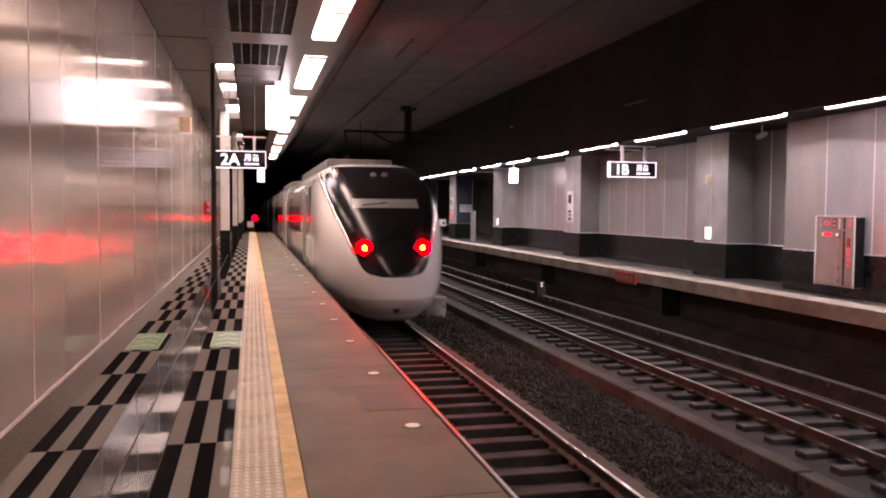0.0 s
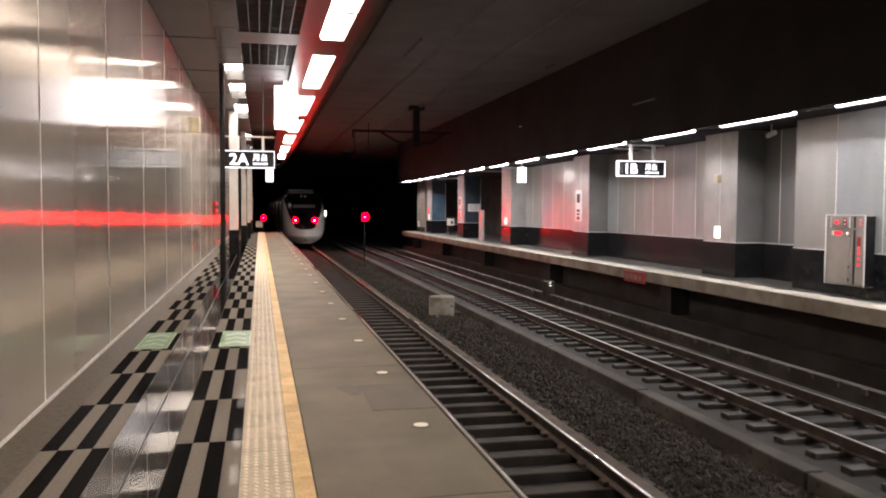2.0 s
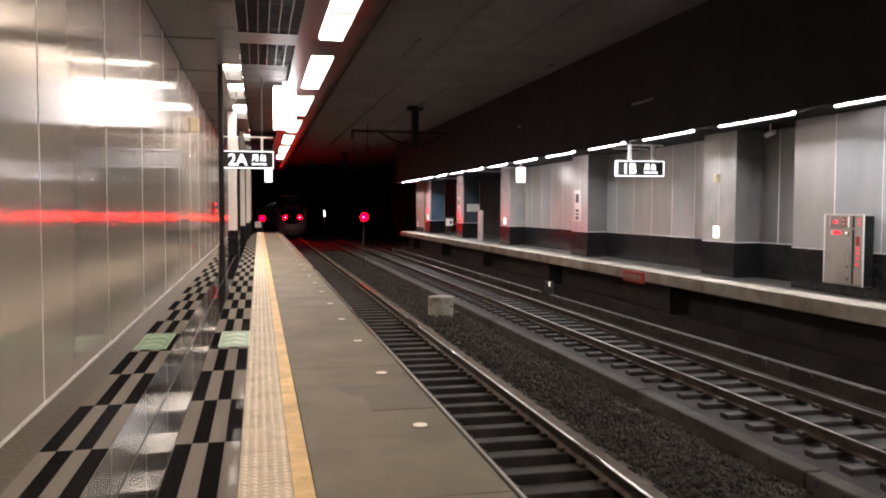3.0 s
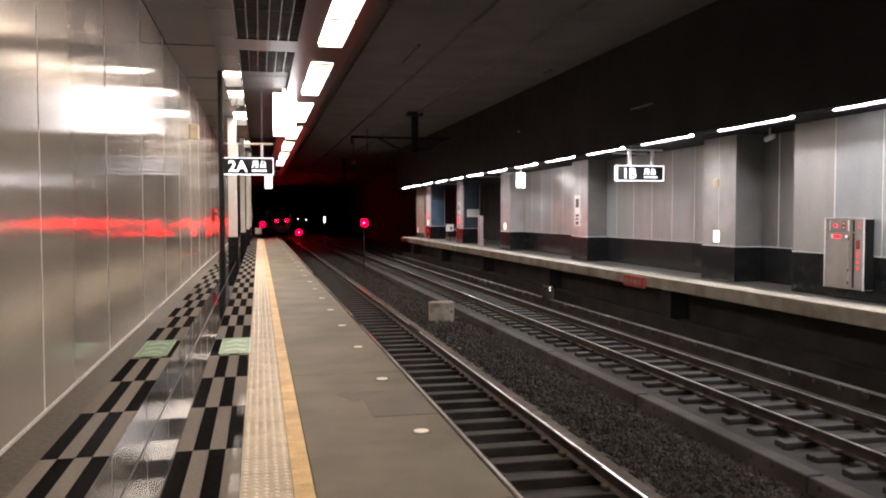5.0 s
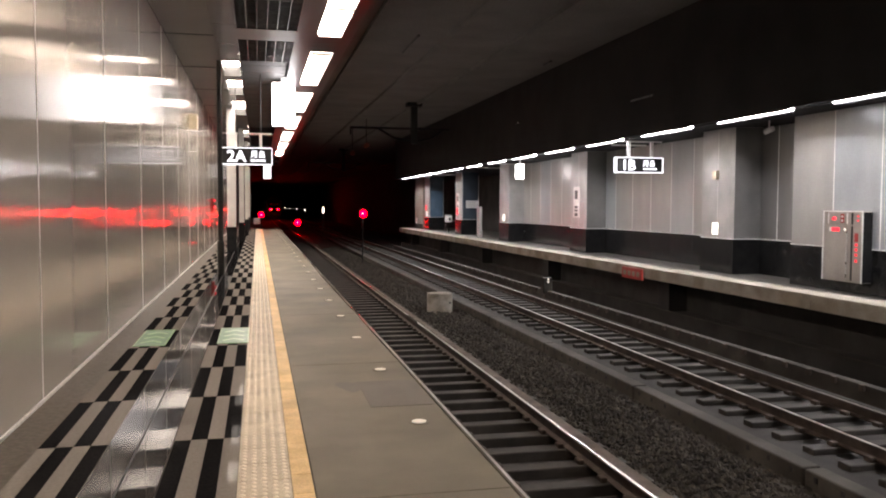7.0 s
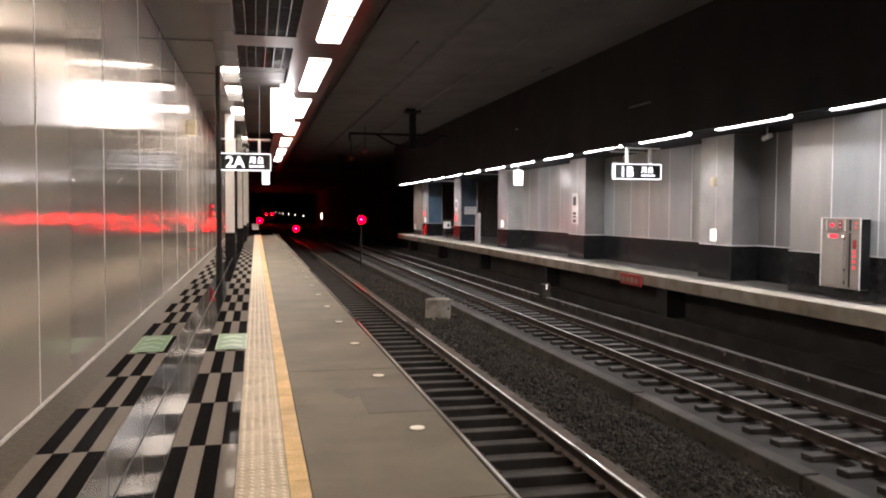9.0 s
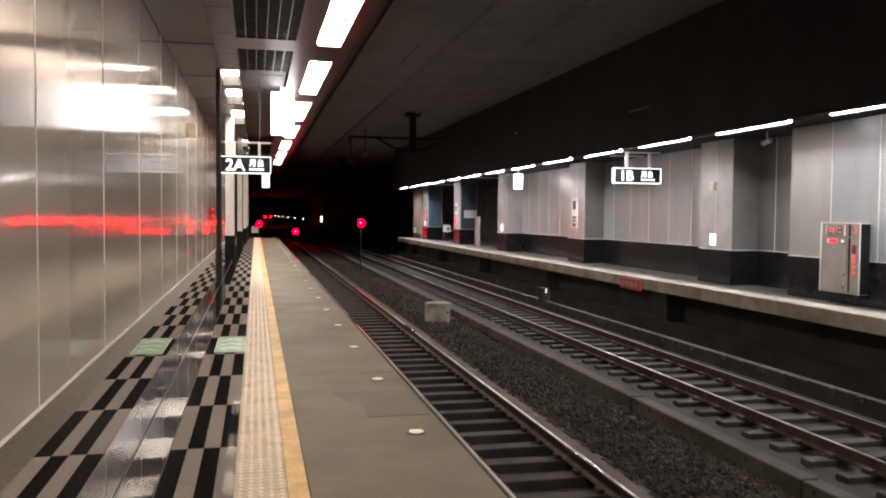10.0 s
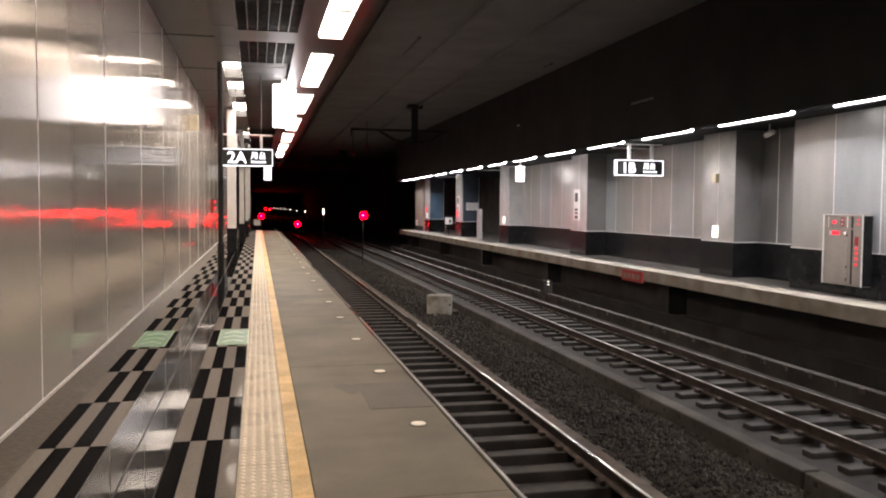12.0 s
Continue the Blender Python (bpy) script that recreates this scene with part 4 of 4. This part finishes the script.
def depth_at(x, z):
    """How far behind the tip the nose surface lies at this place of the front view."""
    lo_d, hi_d = 0.0, NOSE + 0.6
    for _ in range(40):
        m = (lo_d + hi_d) / 2
        w, b, t, e = section(m)
        inside = w > 1e-4 and t > b and (abs(x) / w) ** e + (abs(z - (b + t) / 2) / ((t - b) / 2)) ** e <= 1
        lo_d, hi_d = (lo_d, m) if inside else (m, hi_d)
    return hi_d


def mask_half(z):
    return float(np.interp(z, [0.06, 0.075, 0.12, 0.2, 0.35, 0.55, 1.0, 1.4, 1.9, 2.3, 2.5], [0.25, 0.40, 0.54, 0.65, 0.74, 0.80, 0.97, 1.11, 1.24, 1.26, 1.0]))


def front_patch(z0, z1, half, out, nz=40, nx=24):
    bm = bmesh.new()
    grid = []
    for i in range(nz + 1):
        z = z0 + (z1 - z0) * i / nz
        h = half(z)
        grid.append([bm.verts.new((h * (2 * j / nx - 1), depth_at(h * (2 * j / nx - 1), z) - out, z + out * 0.3)) for j in range(nx + 1)])
    for i in range(nz):
        for j in range(nx):
            bm.faces.new((grid[i][j], grid[i][j + 1], grid[i + 1][j + 1], grid[i + 1][j]))
    return bm


def build_train():
    tr = thing("train", pose(TRACK_1, 16.6, 0), "white express train with black glass front and red tail lamps", "train")
    # nose and first car
    bm = bmesh.new()
    ds = [0.001] + [NOSE * (i / 40) ** 1.6 for i in range(1, 41)] + [6, 10, 14, 19.5]
    rings = [[bm.verts.new(p) for p in ring(d)] for d in ds]
    for a, b in zip(rings, rings[1:]):
        for i in range(len(a)):
            bm.faces.new((a[i], a[(i + 1) % len(a)], b[(i + 1) % len(b)], b[i]))
    bm.faces.new(rings[0])
    bm.faces.new(rings[-1])
    part("body", bm, M["train_white"], tr, "glossy white rounded nose", smooth=True)
    part("windscreen_mask", front_patch(0.065, 2.5, mask_half, 0.012), M["train_black"], tr, "black glossy windscreen front", smooth=True)
    for s in (-1, 1):
        # polished strip, added to catch lamp light as a streak beside the mask
        bm = bmesh.new()
        rows = []
        for i in range(31):
            z = 0.5 + 1.75 * i / 30
            rows.append([bm.verts.new((s * (mask_half(z) + o), depth_at(s * (mask_half(z) + o), z) - up, z + up * 0.3))
                         for o, up in ((-0.005, 0.012), (0.012, 0.035), (0.042, 0.030), (0.055, 0.0))])
        for a, b in zip(rows, rows[1:]):
            for j in range(3):
                bm.faces.new((a[j], a[j + 1], b[j + 1], b[j]))
        part("edge_trim", bm, M["train_trim"], tr, "raised bright trim added to catch a streak of lamp light", smooth=True)
        x, z = s * 0.62, 0.665
        d = depth_at(x, z)
        part("tail_lamp", rod(bmesh.new(), (x, d - 0.13, z), (x, d + 0.02, z), 0.092, 20), M["tail_lamp"], tr, "bright red tail lamp")
        # wide emissive disc in place of the glare round the tail lamp
        part("lamp_lens", rod(bmesh.new(), (x, d - 0.10, z), (x, d + 0.03, z), 0.15, 24), M["tail_halo"], tr, "glowing red disc standing in for the tail lamp's halo")
        # sleeve added to cut the red light thrown sideways
        part("lamp_sleeve", tube(bmesh.new(), x, z, 0.156, 0.166, d - 0.15, d + 0.03), M["train_black"], tr, "short black sleeve added to limit the red spill")
        x2 = s * 0.13
        d2 = depth_at(x2, 2.25)
        part("top_lamp", rod(bmesh.new(), (x2, d2 - 0.03, 2.27), (x2, d2 + 0.02, 2.27), 0.07, 16), M["grey_post"], tr, "unlit headlamp")
    part("chin", front_patch(-0.74, -0.40, lambda z: 0.9 + 0.6 * (z + 0.74), 0.004, 10, 24), M["train_lower"], tr, "greyer lower chin panel", smooth=True)
    for s in (-1, 1):
        x0 = s * (HW + 0.004)
        bm = bmesh.new()
        vs = [bm.verts.new((x0, d, z)) for d, z in ((4.5, 1.15), (5.15, 1.05), (5.15, 2.05), (4.75, 2.05))]
        wv = [bm.verts.new((x0 - s * 0.02, v.co.y, v.co.z)) for v in vs]
        bm.faces.new(vs)
        bm.faces.new(wv[::-1])
        for i in range(4):
            bm.faces.new((vs[i], vs[(i + 1) % 4], wv[(i + 1) % 4], wv[i]))
        part("cab_window", bm, M["train_black"], tr, "slanted black cab side window")
    part("screen_blind", front_patch(1.50, 1.70, lambda z: 0.72, 0.016, 4, 16), M["train_grey"], tr, "grey blind band behind the windscreen", smooth=True)
    part("wiper", rod(bmesh.new(), (-0.55, depth_at(-0.55, 1.55) - 0.03, 1.56), (0.0, depth_at(0, 1.6) - 0.03, 1.62), 0.015, 6), M["black"], tr)
    part("coupler_hatch", rod(bmesh.new(), (0, depth_at(0, -0.6) - 0.01, -0.62), (0, depth_at(0, -0.6) + 0.03, -0.62), 0.07, 14), M["dark_metal"], tr)
    # side details of the first car and the following cars
    for car in range(6):
        y0 = car * 20.0
        if car:
            bm = bmesh.new()
            full = [(x, z) for x, _, z in ring(12)]
            profile_y(bm, full, y0 + 0.25, y0 + 19.5)
            part("car_body", bm, M["train_white"], tr, smooth=False)
            part("gangway", B(-1.0, 1.0, y0 - 0.5, y0 + 0.25, -0.6, 2.3), M["black"], tr)
        for s in (-1, 1):
            xs = sorted((s * (HW - 0.03), s * (HW + 0.006)))
            a = y0 + (9.0 if car == 0 else 4.0)
            part("window_band", B(xs[0], xs[1], a, y0 + 16.5, 0.75, 1.55), M["train_black"], tr)
            for dy in ((6.6,) if car == 0 else (1.4, 17.3)):
                part("door", B(xs[0], xs[1], y0 + dy, y0 + dy + 0.95, -0.05, 1.95, bevel=0.004), M["train_grey"], tr)
                part("door_edge", B(xs[0], s * (HW + 0.02) if s > 0 else xs[1], y0 + dy - 0.05, y0 + dy - 0.005, -0.3, 2.2), M["steel"], tr)
        part("roof_unit", B(-0.9, 0.9, y0 + 6, y0 + 17, 2.55, 2.85, bevel=0.06), M["train_grey"], tr)
        for dy in (3.2, 15.2):
            for s in (-1, 1):
                for o in (0, 2.1):
                    part("wheel", rod(bmesh.new(), (s * 0.50, y0 + dy + o, -0.72), (s * 0.62, y0 + dy + o, -0.72), 0.43, 24), M["dark_metal"], tr)
    return tr


def motions():
    rows = [(0.0, 16.6), (0.5, 26.2), (1.0, 35.7), (1.5, 45.2), (2.0, 54.7), (2.5, 64.1), (3.0, 73.7), (4.0, 92.5), (5.0, 111.5), (6.0, 131), (7.0, 151),
            (8.0, 171), (9.0, 191), (10.0, 211), (11.0, 231), (12.0, 251)]
    walk(train, [(t, pose(TRACK_1, y, 0)) for t, y in rows])


build_shell()
build_ceiling_left()
build_lamps()
build_platform_things()
build_tunnel_things()
train = build_train()
build_markings()
build_stains()
build_edge_lamps()
build_trackside()
build_ballast()
build_left_wall()
build_right_wall()
build_track(TRACK_1, "railway track with dark concrete sleepers beside the platform")
build_track(TRACK_2, "railway track on concrete between kerbs by the far platform")
build_left_floor()
motions()
